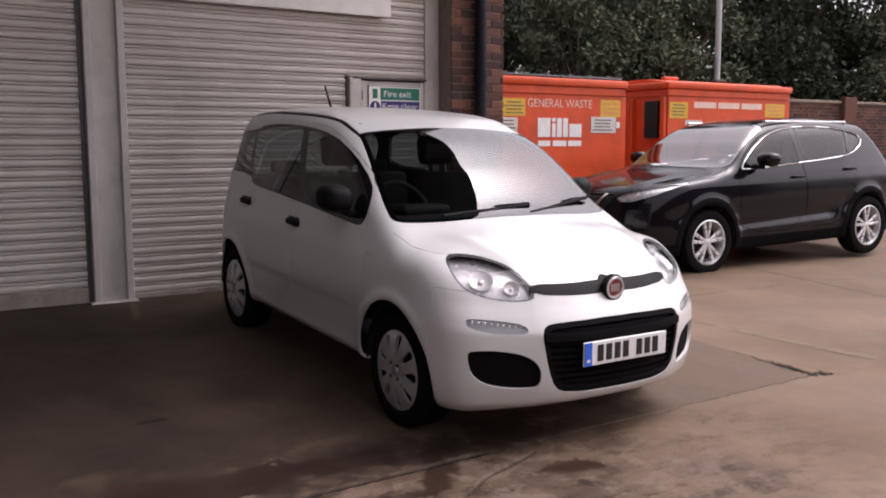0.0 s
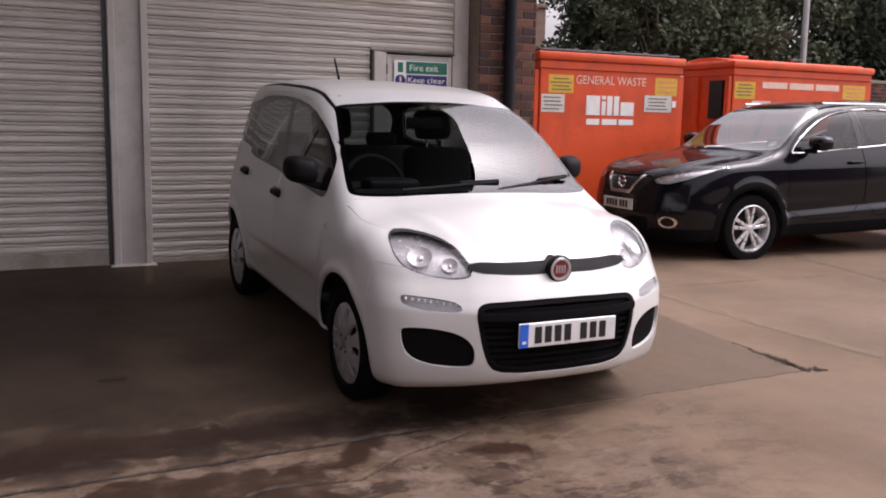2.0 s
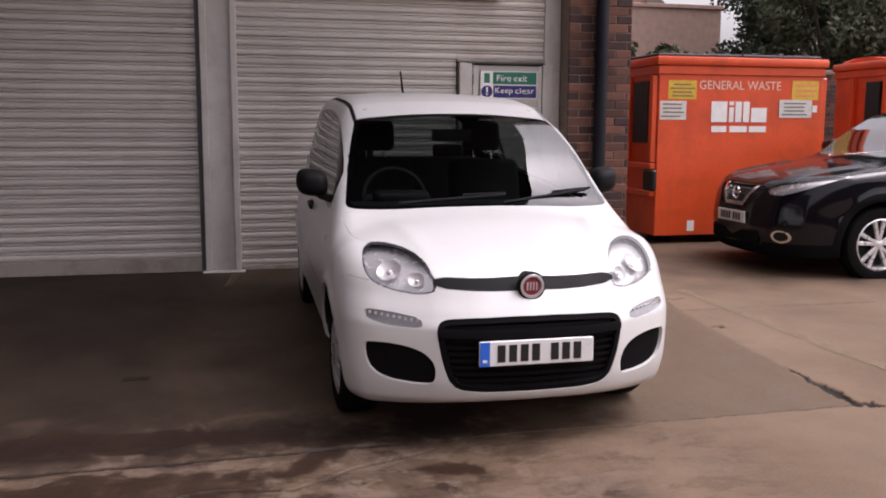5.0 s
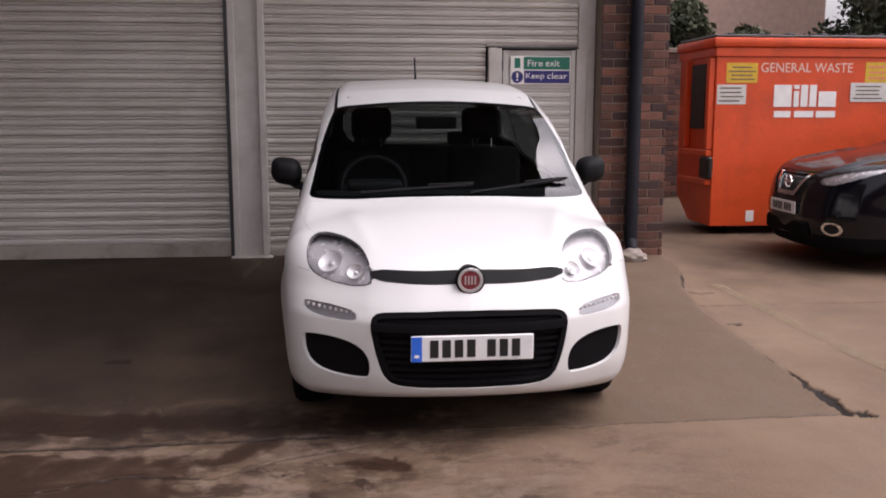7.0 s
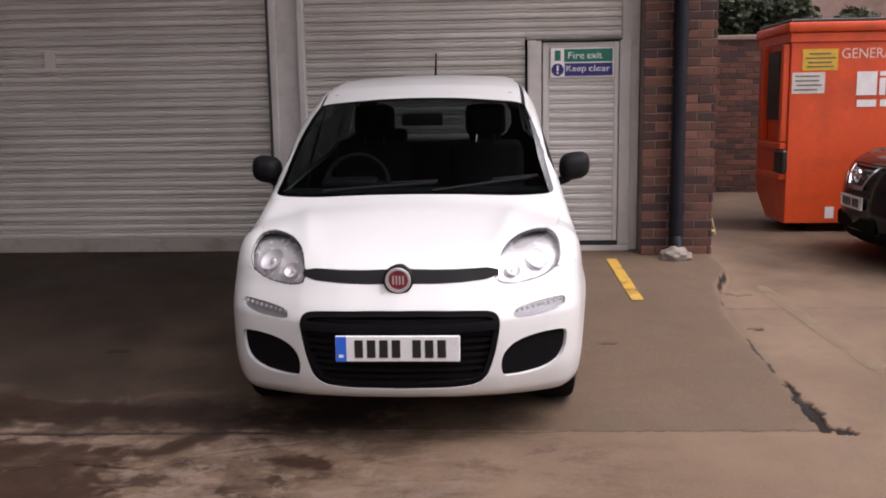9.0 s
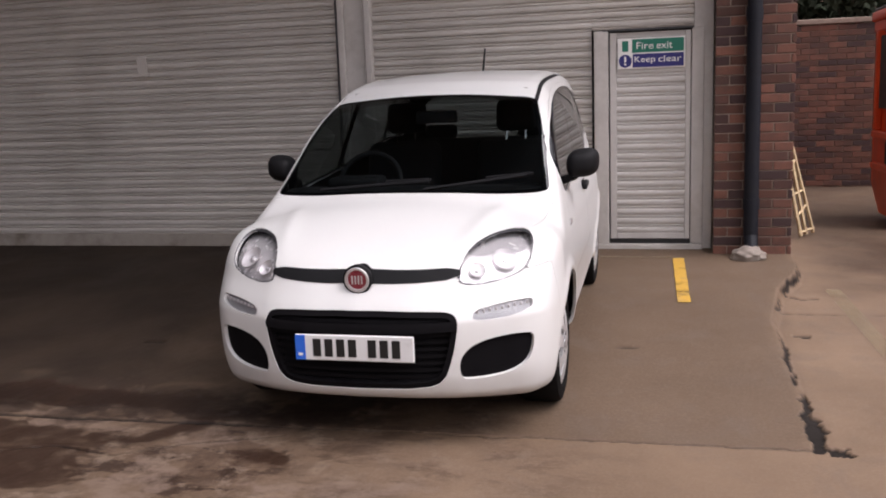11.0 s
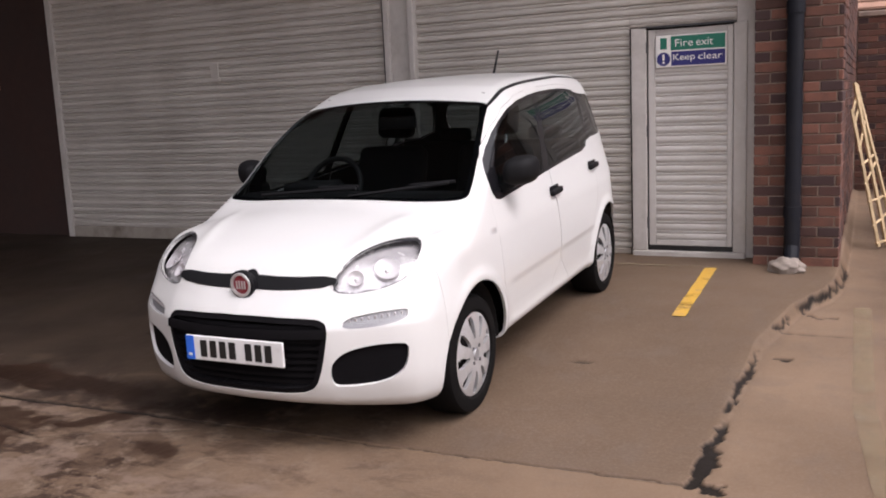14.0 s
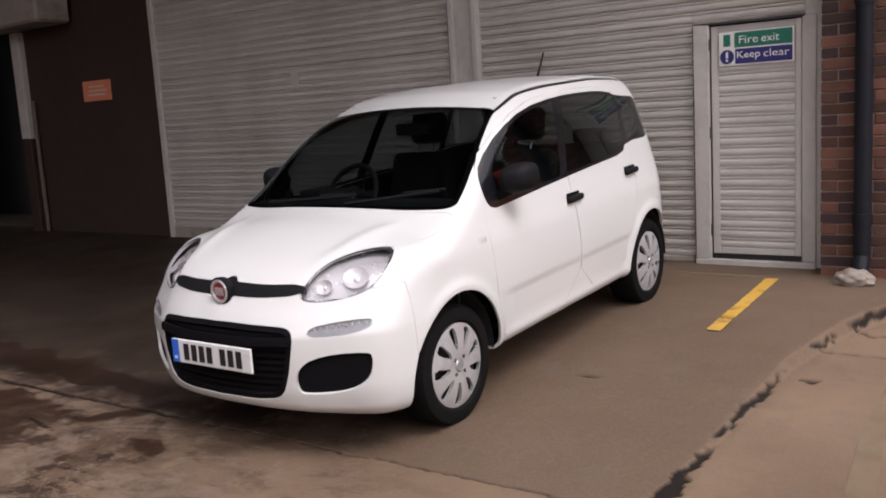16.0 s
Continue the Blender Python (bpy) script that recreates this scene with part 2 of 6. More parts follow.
# ---- mesh tools ----
def mesh_of(bm, name, mat, smooth=0):
    me = bpy.data.meshes.new(name)
    bmesh.ops.recalc_face_normals(bm, faces=bm.faces)
    bm.to_mesh(me)
    bm.free()
    for m in (mat if isinstance(mat, (list, tuple)) else [mat]):
        me.materials.append(m)
    if smooth:
        me.shade_smooth()
        me.set_sharp_from_angle(angle=radians(smooth))
    return me


def thing(name, m=None, label="", category="", group="", kind=""):
    ob = tagged(new(name), label, category, group, kind)
    ob.empty_display_size = 0.1
    if m is not None:
        ob.matrix_world = m
    return ob


def part(name, bm, mat, parent=None, label="", smooth=0, m=None):
    ob = new(name, bm if isinstance(bm, bpy.types.Mesh) else mesh_of(bm, name, mat, smooth))
    if parent is not None:
        ob.parent = parent
    if m is not None:
        ob.matrix_basis = m
    return tagged(ob, label)


def solo(name, bm, mat, label, category, group="", kind="", smooth=0, m=None):
    return tagged(part(name, bm, mat, None, label, smooth, m), label, category, group, kind)


def box(x0, x1, y0, y1, z0, z1, bevel=0.0, bm=None, m=None, seg=1):
    own = bmesh.new()
    bmesh.ops.create_cube(own, size=1)
    for v in own.verts:
        v.co = Vector(((x0 + x1) / 2 + v.co.x * (x1 - x0), (y0 + y1) / 2 + v.co.y * (y1 - y0), (z0 + z1) / 2 + v.co.z * (z1 - z0)))
    if bevel:
        bmesh.ops.bevel(own, geom=own.edges[:], offset=bevel, segments=seg, affect="EDGES", profile=0.5)
    if m is not None:
        own.transform(m)
    if bm is None:
        return own
    return merge(bm, own)


def merge(bm, other):
    me = bpy.data.meshes.new("tmp")
    other.to_mesh(me)
    other.free()
    bm.from_mesh(me)
    bpy.data.meshes.remove(me)
    return bm


def rod(a, b, r, n=10, r2=None, bm=None):
    """A round bar from a to b."""
    own = bmesh.new()
    a, b = Vector(a), Vector(b)
    bmesh.ops.create_cone(own, cap_ends=True, segments=n, radius1=r, radius2=r if r2 is None else r2, depth=(b - a).length)
    q = (b - a).to_track_quat("Z", "Y").to_matrix().to_4x4()
    own.transform(Matrix.Translation((a + b) / 2) @ q)
    return own if bm is None else merge(bm, own)


def lathe(profile, n=40, axis="x", bm=None, ends=False):
    """Turns (radius, offset) pairs about an axis."""
    own = bmesh.new()
    rings = []
    for r, o in profile:
        ring = []
        for i in range(n):
            a = 2 * math.pi * i / n
            c, s = r * math.cos(a), r * math.sin(a)
            ring.append(own.verts.new((o, c, s) if axis == "x" else (c, o, s) if axis == "y" else (c, s, o)))
        rings.append(ring)
    for p, q in zip(rings, rings[1:]):
        for i in range(n):
            own.faces.new((p[i], p[(i + 1) % n], q[(i + 1) % n], q[i]))
    if ends:
        own.faces.new(rings[0]), own.faces.new(rings[-1])
    return own if bm is None else merge(bm, own)


def prism(poly, d0, d1, axis="y", bm=None, bevel=0.0):
    """Extrudes a polygon of (u, v) pairs from d0 to d1 along an axis: y: (u, d, v); x: (d, u, v); z: (u, v, d)."""
    own = bmesh.new()
    put = {"y": lambda u, v, d: (u, d, v), "x": lambda u, v, d: (d, u, v), "z": lambda u, v, d: (u, v, d)}[axis]
    a = [own.verts.new(put(u, v, d0)) for u, v in poly]
    b = [own.verts.new(put(u, v, d1)) for u, v in poly]
    own.faces.new(a), own.faces.new(b[::-1])
    for i in range(len(poly)):
        j = (i + 1) % len(poly)
        own.faces.new((a[i], a[j], b[j], b[i]))
    if bevel:
        bmesh.ops.bevel(own, geom=own.edges[:], offset=bevel, segments=1, affect="EDGES")
    return own if bm is None else merge(bm, own)


def words(text, size, depth=0.002):
    """Built-in-font lettering as a bmesh in the x-z plane, facing -y, from its lower left corner."""
    cu = bpy.data.curves.new("lettering", "FONT")
    cu.body, cu.size, cu.extrude, cu.resolution_u = text, size, depth, 3
    ob = bpy.data.objects.new("lettering", cu)
    scene.collection.objects.link(ob)
    bpy.context.view_layer.update()
    me = bpy.data.meshes.new_from_object(ob.evaluated_get(bpy.context.evaluated_depsgraph_get()))
    bm = bmesh.new()
    bm.from_mesh(me)
    bpy.data.objects.remove(ob), bpy.data.curves.remove(cu), bpy.data.meshes.remove(me)
    bm.transform(Matrix.Rotation(math.pi / 2, 4, "X"))
    return bm


def fit_words(text, x0, z0, width, height, y):
    bm = words(text, 1.0, 0.0)
    xs, zs = [v.co.x for v in bm.verts], [v.co.z for v in bm.verts]
    sx, sz = width / (max(xs) - min(xs)), height / (max(zs) - min(zs))
    bx, bz = min(xs), min(zs)
    for v in bm.verts:
        v.co = Vector((x0 + (v.co.x - bx) * sx, y, z0 + (v.co.z - bz) * sz))
    return bm


def smooth_poly(poly, times=2):
    """Rounds the corners of a closed polygon."""
    p = [Vector(q) for q in poly]
    for _ in range(times):
        p = [c for i in range(len(p)) for c in (p[i] * 0.75 + p[(i + 1) % len(p)] * 0.25, p[i] * 0.25 + p[(i + 1) % len(p)] * 0.75)]
    return [(q.x, q.y) for q in p]


def poly_dist(u, v, poly):
    """Signed distance of the points (u, v) to a closed polygon, positive inside."""
    d = np.full(u.shape, 1e9)
    inside = np.zeros(u.shape, bool)
    for (x0, y0), (x1, y1) in zip(poly, poly[1:] + poly[:1]):
        ex, ey = x1 - x0, y1 - y0
        t = np.clip(((u - x0) * ex + (v - y0) * ey) / (ex * ex + ey * ey + 1e-12), 0, 1)
        d = np.minimum(d, np.hypot(u - x0 - t * ex, v - y0 - t * ey))
        if y0 != y1:
            inside ^= ((y0 > v) != (y1 > v)) & (u < ex * (v - y0) / (y1 - y0) + x0)
    return np.where(inside, d, -d)


def line_dist(u, v, pts):
    """Distance of the points (u, v) to an open line."""
    d = np.full(u.shape, 1e9)
    for (x0, y0), (x1, y1) in zip(pts, pts[1:]):
        ex, ey = x1 - x0, y1 - y0
        t = np.clip(((u - x0) * ex + (v - y0) * ey) / (ex * ex + ey * ey + 1e-12), 0, 1)
        d = np.minimum(d, np.hypot(u - x0 - t * ex, v - y0 - t * ey))
    return d


def smax(a, b, k):
    h = np.maximum(k - np.abs(a - b), 0) / k
    return np.maximum(a, b) + h * h * k / 4


def curve1(pairs):
    """A smooth function through (t, value) pairs, monotone between them."""
    x, y = np.array([p[0] for p in pairs], float), np.array([p[1] for p in pairs], float)
    dx, m = np.diff(x), np.diff(y) / np.diff(x)
    t = np.zeros_like(x)
    t[0], t[-1] = m[0], m[-1]
    for i in range(1, len(x) - 1):
        t[i] = 0 if m[i - 1] * m[i] <= 0 else 2 * m[i - 1] * m[i] / (m[i - 1] + m[i])

    c2 = (3 * m - 2 * t[:-1] - t[1:]) / dx
    c3 = (t[:-1] + t[1:] - 2 * m) / dx ** 2

    def f(q):
        q = np.clip(q, x[0], x[-1])
        i = np.clip(np.searchsorted(x, q) - 1, 0, len(dx) - 1)
        u = q - x[i]
        return ((c3[i] * u + c2[i]) * u + t[i]) * u + y[i]
    return f


def surface(f, lo, hi, h):
    """The zero surface of f(x, y, z) as vertices, quads and normals, on cells of size h, drawn onto the surface."""
    ax = [np.arange(a, b + h, h) for a, b in zip(lo, hi)]
    F = f(*np.meshgrid(*ax, indexing="ij"))
    neg = F < 0
    c = sum(neg[i:i + neg.shape[0] - 1, j:j + neg.shape[1] - 1, k:k + neg.shape[2] - 1].astype(np.int8) for i in (0, 1) for j in (0, 1) for k in (0, 1))
    act = np.argwhere((c > 0) & (c < 8))
    idx = np.full(c.shape, -1, np.int64)
    idx[tuple(act.T)] = np.arange(len(act))
    V = np.stack([ax[i][act[:, i]] + h / 2 for i in range(3)], 1)
    for _ in range(5):
        e = 1e-4
        val = f(*V.T)
        g = np.stack([(f(*(V + e * np.eye(3)[i]).T) - f(*(V - e * np.eye(3)[i]).T)) / (2 * e) for i in range(3)], 1)
        n2 = np.maximum((g * g).sum(1), 0.05)
        step = (val / n2)[:, None] * g
        ln = np.linalg.norm(step, axis=1, keepdims=True)
        V -= step * np.minimum(1, h * 0.8 / np.maximum(ln, 1e-9))
    N = g / np.maximum(np.linalg.norm(g, axis=1, keepdims=True), 1e-9)
    Q = []
    for a in range(3):
        sl0, sl1 = [slice(None)] * 3, [slice(None)] * 3
        sl0[a], sl1[a] = slice(0, -1), slice(1, None)
        ch = neg[tuple(sl0)] != neg[tuple(sl1)]
        e = np.argwhere(ch)
        b, d = (a + 1) % 3, (a + 2) % 3
        ok = (e[:, b] > 0) & (e[:, d] > 0) & (e[:, b] < c.shape[b]) & (e[:, d] < c.shape[d])
        e = e[ok]
        ids = []
        for ob_, od in ((-1, -1), (0, -1), (0, 0), (-1, 0)):
            k = e.copy()
            k[:, b] += ob_
            k[:, d] += od
            ids.append(idx[tuple(k.T)])
        q = np.stack(ids, 1)
        inside = neg[tuple(e.T)]
        q[~inside] = q[~inside][:, ::-1]
        Q.append(q)
    return V, np.concatenate(Q), N


def clip(V, Q, g):
    """The part of the mesh where g > 0, cut cleanly along g = 0. Returns points and faces."""
    pos = g > 0
    n = pos[Q].sum(1)
    Q = Q[n > 0]
    used, inv = np.unique(Q, return_inverse=True)
    V, g, Q, n = V[used], g[used], inv.reshape(Q.shape), n[n > 0]
    pos = g > 0
    faces = [tuple(q) for q in Q[n == Q.shape[1]].tolist()]
    pts, extra = V.tolist(), {}
    for q in Q[n < Q.shape[1]].tolist():
        poly = []
        for i in range(len(q)):
            a, b = q[i], q[(i + 1) % len(q)]
            if pos[a]:
                poly.append(a)
            if pos[a] != pos[b]:
                k = (min(a, b), max(a, b))
                if k not in extra:
                    t = g[k[0]] / (g[k[0]] - g[k[1]])
                    extra[k] = len(pts)
                    pts.append((V[k[0]] + t * (V[k[1]] - V[k[0]])).tolist())
                poly.append(extra[k])
        if len(poly) > 2:
            faces.append(tuple(poly))
    kept = sorted({i for f_ in faces for i in f_})
    re = {o: i for i, o in enumerate(kept)}
    return [pts[i] for i in kept], [tuple(re[i] for i in f_) for f_ in faces]


def sstep(t):
    """A soft ramp from 0 to 1."""
    t = np.clip(t, 0, 1)
    return t * t * (3 - 2 * t)


def field_normals(f, P, e=0.004):
    """Unit gradients of f at the points P."""
    g = np.stack([f(*(P + e * np.eye(3)[i]).T) - f(*(P - e * np.eye(3)[i]).T) for i in range(3)], 1)
    return g / np.maximum(np.linalg.norm(g, axis=1, keepdims=True), 1e-9)


def clipped(name, V, Q, g, mat, parent, label="", solid=0.0, near=None, field=None):
    """A part cut from a body shell where g > 0, with turned-in edges of the depth solid and the normals of the smooth field."""
    if near is not None:
        keep = near[Q].all(1)
        Q = Q[keep]
    pts, faces = clip(V, Q, g)
    me = bpy.data.meshes.new(name)
    me.from_pydata(pts, [], faces)
    if solid:
        bm = bmesh.new()
        bm.from_mesh(me)
        rim = [e for e in bm.edges if e.is_boundary]
        bm.normal_update()
        nor = {v: v.normal.copy() for e in rim for v in e.verts}
        r = bmesh.ops.extrude_edge_only(bm, edges=rim)
        moved = [v for v in r["geom"] if isinstance(v, bmesh.types.BMVert)]
        old = {tuple(v.co): n for v, n in nor.items()}
        for v in moved:
            v.co -= old[tuple(v.co)] * solid
        bm.to_mesh(me)
        bm.free()
    me.materials.append(mat)
    me.shade_smooth()
    me.set_sharp_from_angle(angle=radians(50))
    if field is not None:
        nv = field_normals(field, np.array(pts))
        loops = np.zeros((len(me.loops), 3))
        idx = np.fromiter((i for f_ in faces for i in f_), int)
        loops[:len(idx)] = nv[idx]
        me.normals_split_custom_set(loops.tolist())
    return part(name, me, mat, parent, label)


def vnoise(x, y, scale, seed, octaves=4):
    """Smooth random relief between 0 and 1 over the plane."""
    r = np.random.RandomState(seed).rand(128, 128)
    out, amp, tot = 0.0, 1.0, 0.0
    for k in range(octaves):
        u, v = x * scale * 2 ** k + 17.3 * k, y * scale * 2 ** k + 9.1 * k
        i, j = np.floor(u).astype(int), np.floor(v).astype(int)
        a, b = u - i, v - j
        a, b = a * a * (3 - 2 * a), b * b * (3 - 2 * b)
        g = lambda p, q: r[(i + p) % 128, (j + q) % 128]
        out = out + amp * ((g(0, 0) * (1 - a) + g(1, 0) * a) * (1 - b) + (g(0, 1) * (1 - a) + g(1, 1) * a) * b)
        tot += amp
        amp *= 0.5
    return out / tot

# ---- ground ----
WALL_Y = 7.24
SLAB_EDGE = [(5.2, 7.3), (5.18, 6.6), (5.13, 6.35), (5.06, 6.18), (4.96, 5.92), (4.91, 5.6), (4.87, 5.36), (4.83, 5.14), (4.83, 4.71), (4.82, 4.42), (4.81, 3.99), (4.81, 3.6), (4.78, 3.27)]
JOINT = [(-9.0, 3.1), (0.9, 3.19), (1.6, 3.2), (2.1, 3.22), (3.5, 3.24), (4.2, 3.27), (4.79, 3.27)]


def edge_x(y):
    ys, xs = [p[1] for p in SLAB_EDGE][::-1], [p[0] for p in SLAB_EDGE][::-1]
    return np.interp(y, ys, xs)


def ground_z(x, y):
    """The slab rises gently to the building; the yard beside it rises less."""
    r = np.clip(y - 3.4, 0, 4.0)
    slab = 0.05 * r
    yard = 0.02 * np.clip(y - 3.4, 0, 12)
    k = np.clip((x - edge_x(y)) / 0.06 + 0.5, 0, 1)
    k = k * k * (3 - 2 * k)
    return slab * (1 - k) + yard * k


def grid_axis(bounds, fine, lo, hi, coarse):
    a = np.concatenate([np.geomspace(1, bounds, coarse)[::-1] * -1 + lo + 1, np.arange(lo, hi, fine), hi - 1 + np.geomspace(1, bounds, coarse)])
    return np.unique(np.round(a, 4))


def make_ground():
    xs, ys = grid_axis(400, 0.03, -4.5, 9.5, 26), grid_axis(400, 0.03, 1.0, 8.2, 26)
    xs = np.unique(np.round(np.concatenate([xs, np.arange(4.66, 5.26, 0.008)]), 4))
    xs = np.unique(np.round(np.concatenate([xs, np.arange(0.0, 3.9, 0.014)]), 3))
    ys = np.unique(np.round(np.concatenate([ys, np.arange(3.08, 3.40, 0.008), np.arange(2.1, 3.9, 0.014)]), 3))
    X, Y = np.meshgrid(xs, ys, indexing="ij")
    rs = np.random.RandomState(4)

    def wob(f, s):
        a = rs.rand(6) * 6.28
        return sum(np.sin(f * (k + 1) * (X * math.cos(a[k]) + Y * math.sin(a[k])) + a[5 - k]) / (k + 1) for k in range(5)) * s
    w = wob(2.2, 0.02) + wob(9.0, 0.012)
    n1, n2, n3 = vnoise(X, Y, 3.0, 1) - 0.5, vnoise(X, Y, 22.0, 2, 3) - 0.5, vnoise(X, Y, 3.6, 5, 3)

    def seam(pts, width, jit=0.06, chip=0.03):
        return np.clip((width - line_dist(X + n1 * jit + n2 * chip, Y + n1 * jit + n2 * chip, pts)) / 0.008 + 0.5, 0, 1)
    wide = 0.006 + 0.011 * np.clip((4.5 - Y) / 0.8, 0, 1) + 0.013 * np.clip(n3 - 0.45, 0, 1) * 2
    crack = seam(SLAB_EDGE, wide, 0.10, 0.05) * np.clip((n3 - 0.30) * 14 + np.clip((4.6 - Y) * 3, 0, 4), 0, 1)
    tip = seam([(4.83, 3.62), (4.80, 3.34), (4.88, 3.25)], 0.035, 0.08, 0.08)
    side_bits = seam([(5.0, 5.98), (5.10, 5.90), (5.2, 5.93)], 0.012) + seam([(4.93, 5.0), (5.0, 4.98)], 0.016) + seam([(3.95, 4.55), (4.03, 4.54)], 0.014) + seam([(1.05, 4.4), (1.15, 4.4)], 0.016)
    joint = seam(JOINT, 0.006 + 0.013 * (X < 2.3), 0.03, 0.03)
    branch = seam([(1.15, 2.72), (1.5, 2.86), (1.85, 2.80), (2.1, 2.96), (2.5, 3.12)], 0.006, 0.08, 0.03)
    right = seam([(4.9, 5.5), (6.4, 5.5), (7.8, 5.45)], 0.004, 0.03, 0.01) * 0.6
    right2 = seam([(7.6, 3.9), (7.7, 4.62), (7.91, 5.72), (8.1, 7.0)], 0.012, 0.04, 0.03) * 0.8
    gap = np.clip(np.maximum.reduce([crack, tip, side_bits, joint, branch, right, right2]), 0, 1)
    Z = ground_z(X, Y) - 0.014 * gap + wob(1.3, 0.0012) + wob(40.0, 0.0004)
    ids = np.arange(X.size).reshape(X.shape)
    me = bpy.data.meshes.new("ground")
    q = np.stack([ids[:-1, :-1], ids[1:, :-1], ids[1:, 1:], ids[:-1, 1:]], -1).reshape(-1, 4)
    me.from_pydata(np.stack([X, Y, Z], -1).reshape(-1, 3).tolist(), [], q.tolist())
    # dirt in joints, damp staining, painted shade before the shutters and around the bins
    damp = np.clip((Y - 1.2 + n1 * 1.6) / 0.9, 0, 1) * np.clip((3.75 - Y + n1 * 0.8) / 0.4, 0, 1) * np.clip((4.0 - X + n1) / 1.4, 0, 1)
    canopy_shade = np.clip((3.4 - X + n1 * 1.2) / 2.3, 0, 1) * np.clip((Y - 3.15 + n1 * 1.5) / 0.55, 0, 1)
    smear = np.clip(1.3 - ((Y - 3.44 + n1 * 0.30 + n2 * 0.10) / 0.20) ** 2, 0, 1) * np.clip((3.2 - X) / 0.4, 0, 1) * np.clip((n3 + n2 * 0.4 - 0.36) * 7, 0, 1)
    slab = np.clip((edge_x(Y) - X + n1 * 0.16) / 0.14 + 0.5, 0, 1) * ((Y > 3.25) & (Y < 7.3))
    # mask for tree and bin shade painted on the far yard
    yard_shade = sstep((Y - 5.4 + n1 * 1.6 - 0.12 * (X - 5.0)) / 1.6) * sstep((X - 5.15 + n1 * 0.3) / 0.5)
    wx, wy = X + n1 * 0.34 + n2 * 0.12, Y + (vnoise(X, Y, 3.4, 8) - 0.5) * 0.30 + n2 * 0.10

    def spill(*polys):
        return np.clip(np.maximum.reduce([poly_dist(wx, wy, p) for p in polys]) / 0.022 + 0.5, 0, 1)
    wet = spill([(-2.4, 3.28), (-2.2, 3.02), (0.2, 2.86), (1.05, 3.10), (1.66, 2.95), (1.82, 2.52), (1.35, 2.28), (-0.4, 1.9), (-3.0, 2.2)],
                [(-3.0, 3.42), (0.9, 3.40), (1.55, 3.36), (1.95, 3.42), (1.92, 3.56), (1.40, 3.62), (0.2, 3.74), (-2.0, 3.85)],
                [(1.70, 2.84), (1.80, 2.84), (2.06, 3.20), (2.22, 3.40), (2.08, 3.40), (1.86, 3.14)],
                [(2.38, 2.80), (2.42, 2.95), (2.62, 2.88), (2.60, 2.78)])
    dry = spill([(1.86, 2.52), (1.98, 2.80), (2.25, 2.70), (2.30, 2.36), (2.02, 2.26)],
                [(1.10, 3.16), (1.62, 3.12), (1.80, 3.06), (1.72, 3.00), (1.15, 3.05)],
                [(2.00, 3.16), (2.32, 3.10), (2.36, 2.98), (2.10, 2.92), (1.98, 3.02)],
                [(0.70, 3.30), (1.30, 3.32), (1.36, 3.24), (0.70, 3.22)],
                [(2.45, 2.62), (2.95, 2.70), (3.3, 2.62), (2.9, 2.45)])
    for name, val in (("gap", gap), ("damp", damp), ("canopy_shade", canopy_shade), ("smear", smear), ("slab", slab), ("wet", wet), ("dry", dry), ("yard_shade", yard_shade)):
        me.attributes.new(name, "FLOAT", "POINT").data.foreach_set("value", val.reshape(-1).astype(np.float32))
    me.shade_smooth()
    m = bpy.data.materials.new("worn_concrete_yard")
    m.use_nodes = True
    nt = m.node_tree
    b = nt.nodes["Principled BSDF"]
    N, L = nt.nodes.new, nt.links.new
    tc = N("ShaderNodeTexCoord").outputs["Object"]

    def noise(scale, detail=6, rough=0.6, dist=0.0):
        n = N("ShaderNodeTexNoise")
        n.inputs["Scale"].default_value, n.inputs["Detail"].default_value, n.inputs["Roughness"].default_value, n.inputs["Distortion"].default_value = scale, detail, rough, dist
        L(tc, n.inputs["Vector"])
        return n.outputs[0]

    def ramp(v, a, b_, lo=0.0, hi=1.0):
        r = N("ShaderNodeMapRange")
        r.inputs[1].default_value, r.inputs[2].default_value, r.inputs[3].default_value, r.inputs[4].default_value = a, b_, lo, hi
        L(v, r.inputs[0])
        return r.outputs[0]

    def mix(fac, a, b_, kind="MIX"):
        x = N("ShaderNodeMix")
        x.data_type, x.blend_type = "RGBA", kind
        for k, v in ((0, fac), (6, a), (7, b_)):
            if isinstance(v, bpy.types.NodeSocket):
                L(v, x.inputs[k])
            else:
                x.inputs[k].default_value = v if k == 0 else (*v, 1)
        return x.outputs[2]

    def attr(k):
        a = N("ShaderNodeAttribute")
        a.attribute_name = k
        return a.outputs["Fac"]

    def times(a, b_):
        x = N("ShaderNodeMath")
        x.operation = "MULTIPLY"
        for i, v in enumerate((a, b_)):
            if isinstance(v, bpy.types.NodeSocket):
                L(v, x.inputs[i])
            else:
                x.inputs[i].default_value = v
        return x.outputs[0]
    col = mix(ramp(noise(0.7, 5), 0.35, 0.68), (0.130, 0.086, 0.055), (0.200, 0.136, 0.090))
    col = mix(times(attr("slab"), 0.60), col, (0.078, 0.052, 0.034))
    col = mix(ramp(noise(3.0, 8, 0.7, 0.6), 0.50, 0.75, 0, 0.6), col, (0.12, 0.09, 0.07))
    # shade of trees and bins, with some damp, mixed into the colour
    col = mix(times(attr("yard_shade"), ramp(noise(1.6, 7, 0.65, 0.3), 0.30, 0.62, 0.35, 0.85)), col, (0.062, 0.040, 0.027))
    col = mix(ramp(noise(70, 3), 0.45, 0.75, 0, 0.16), col, (0.30, 0.24, 0.19))
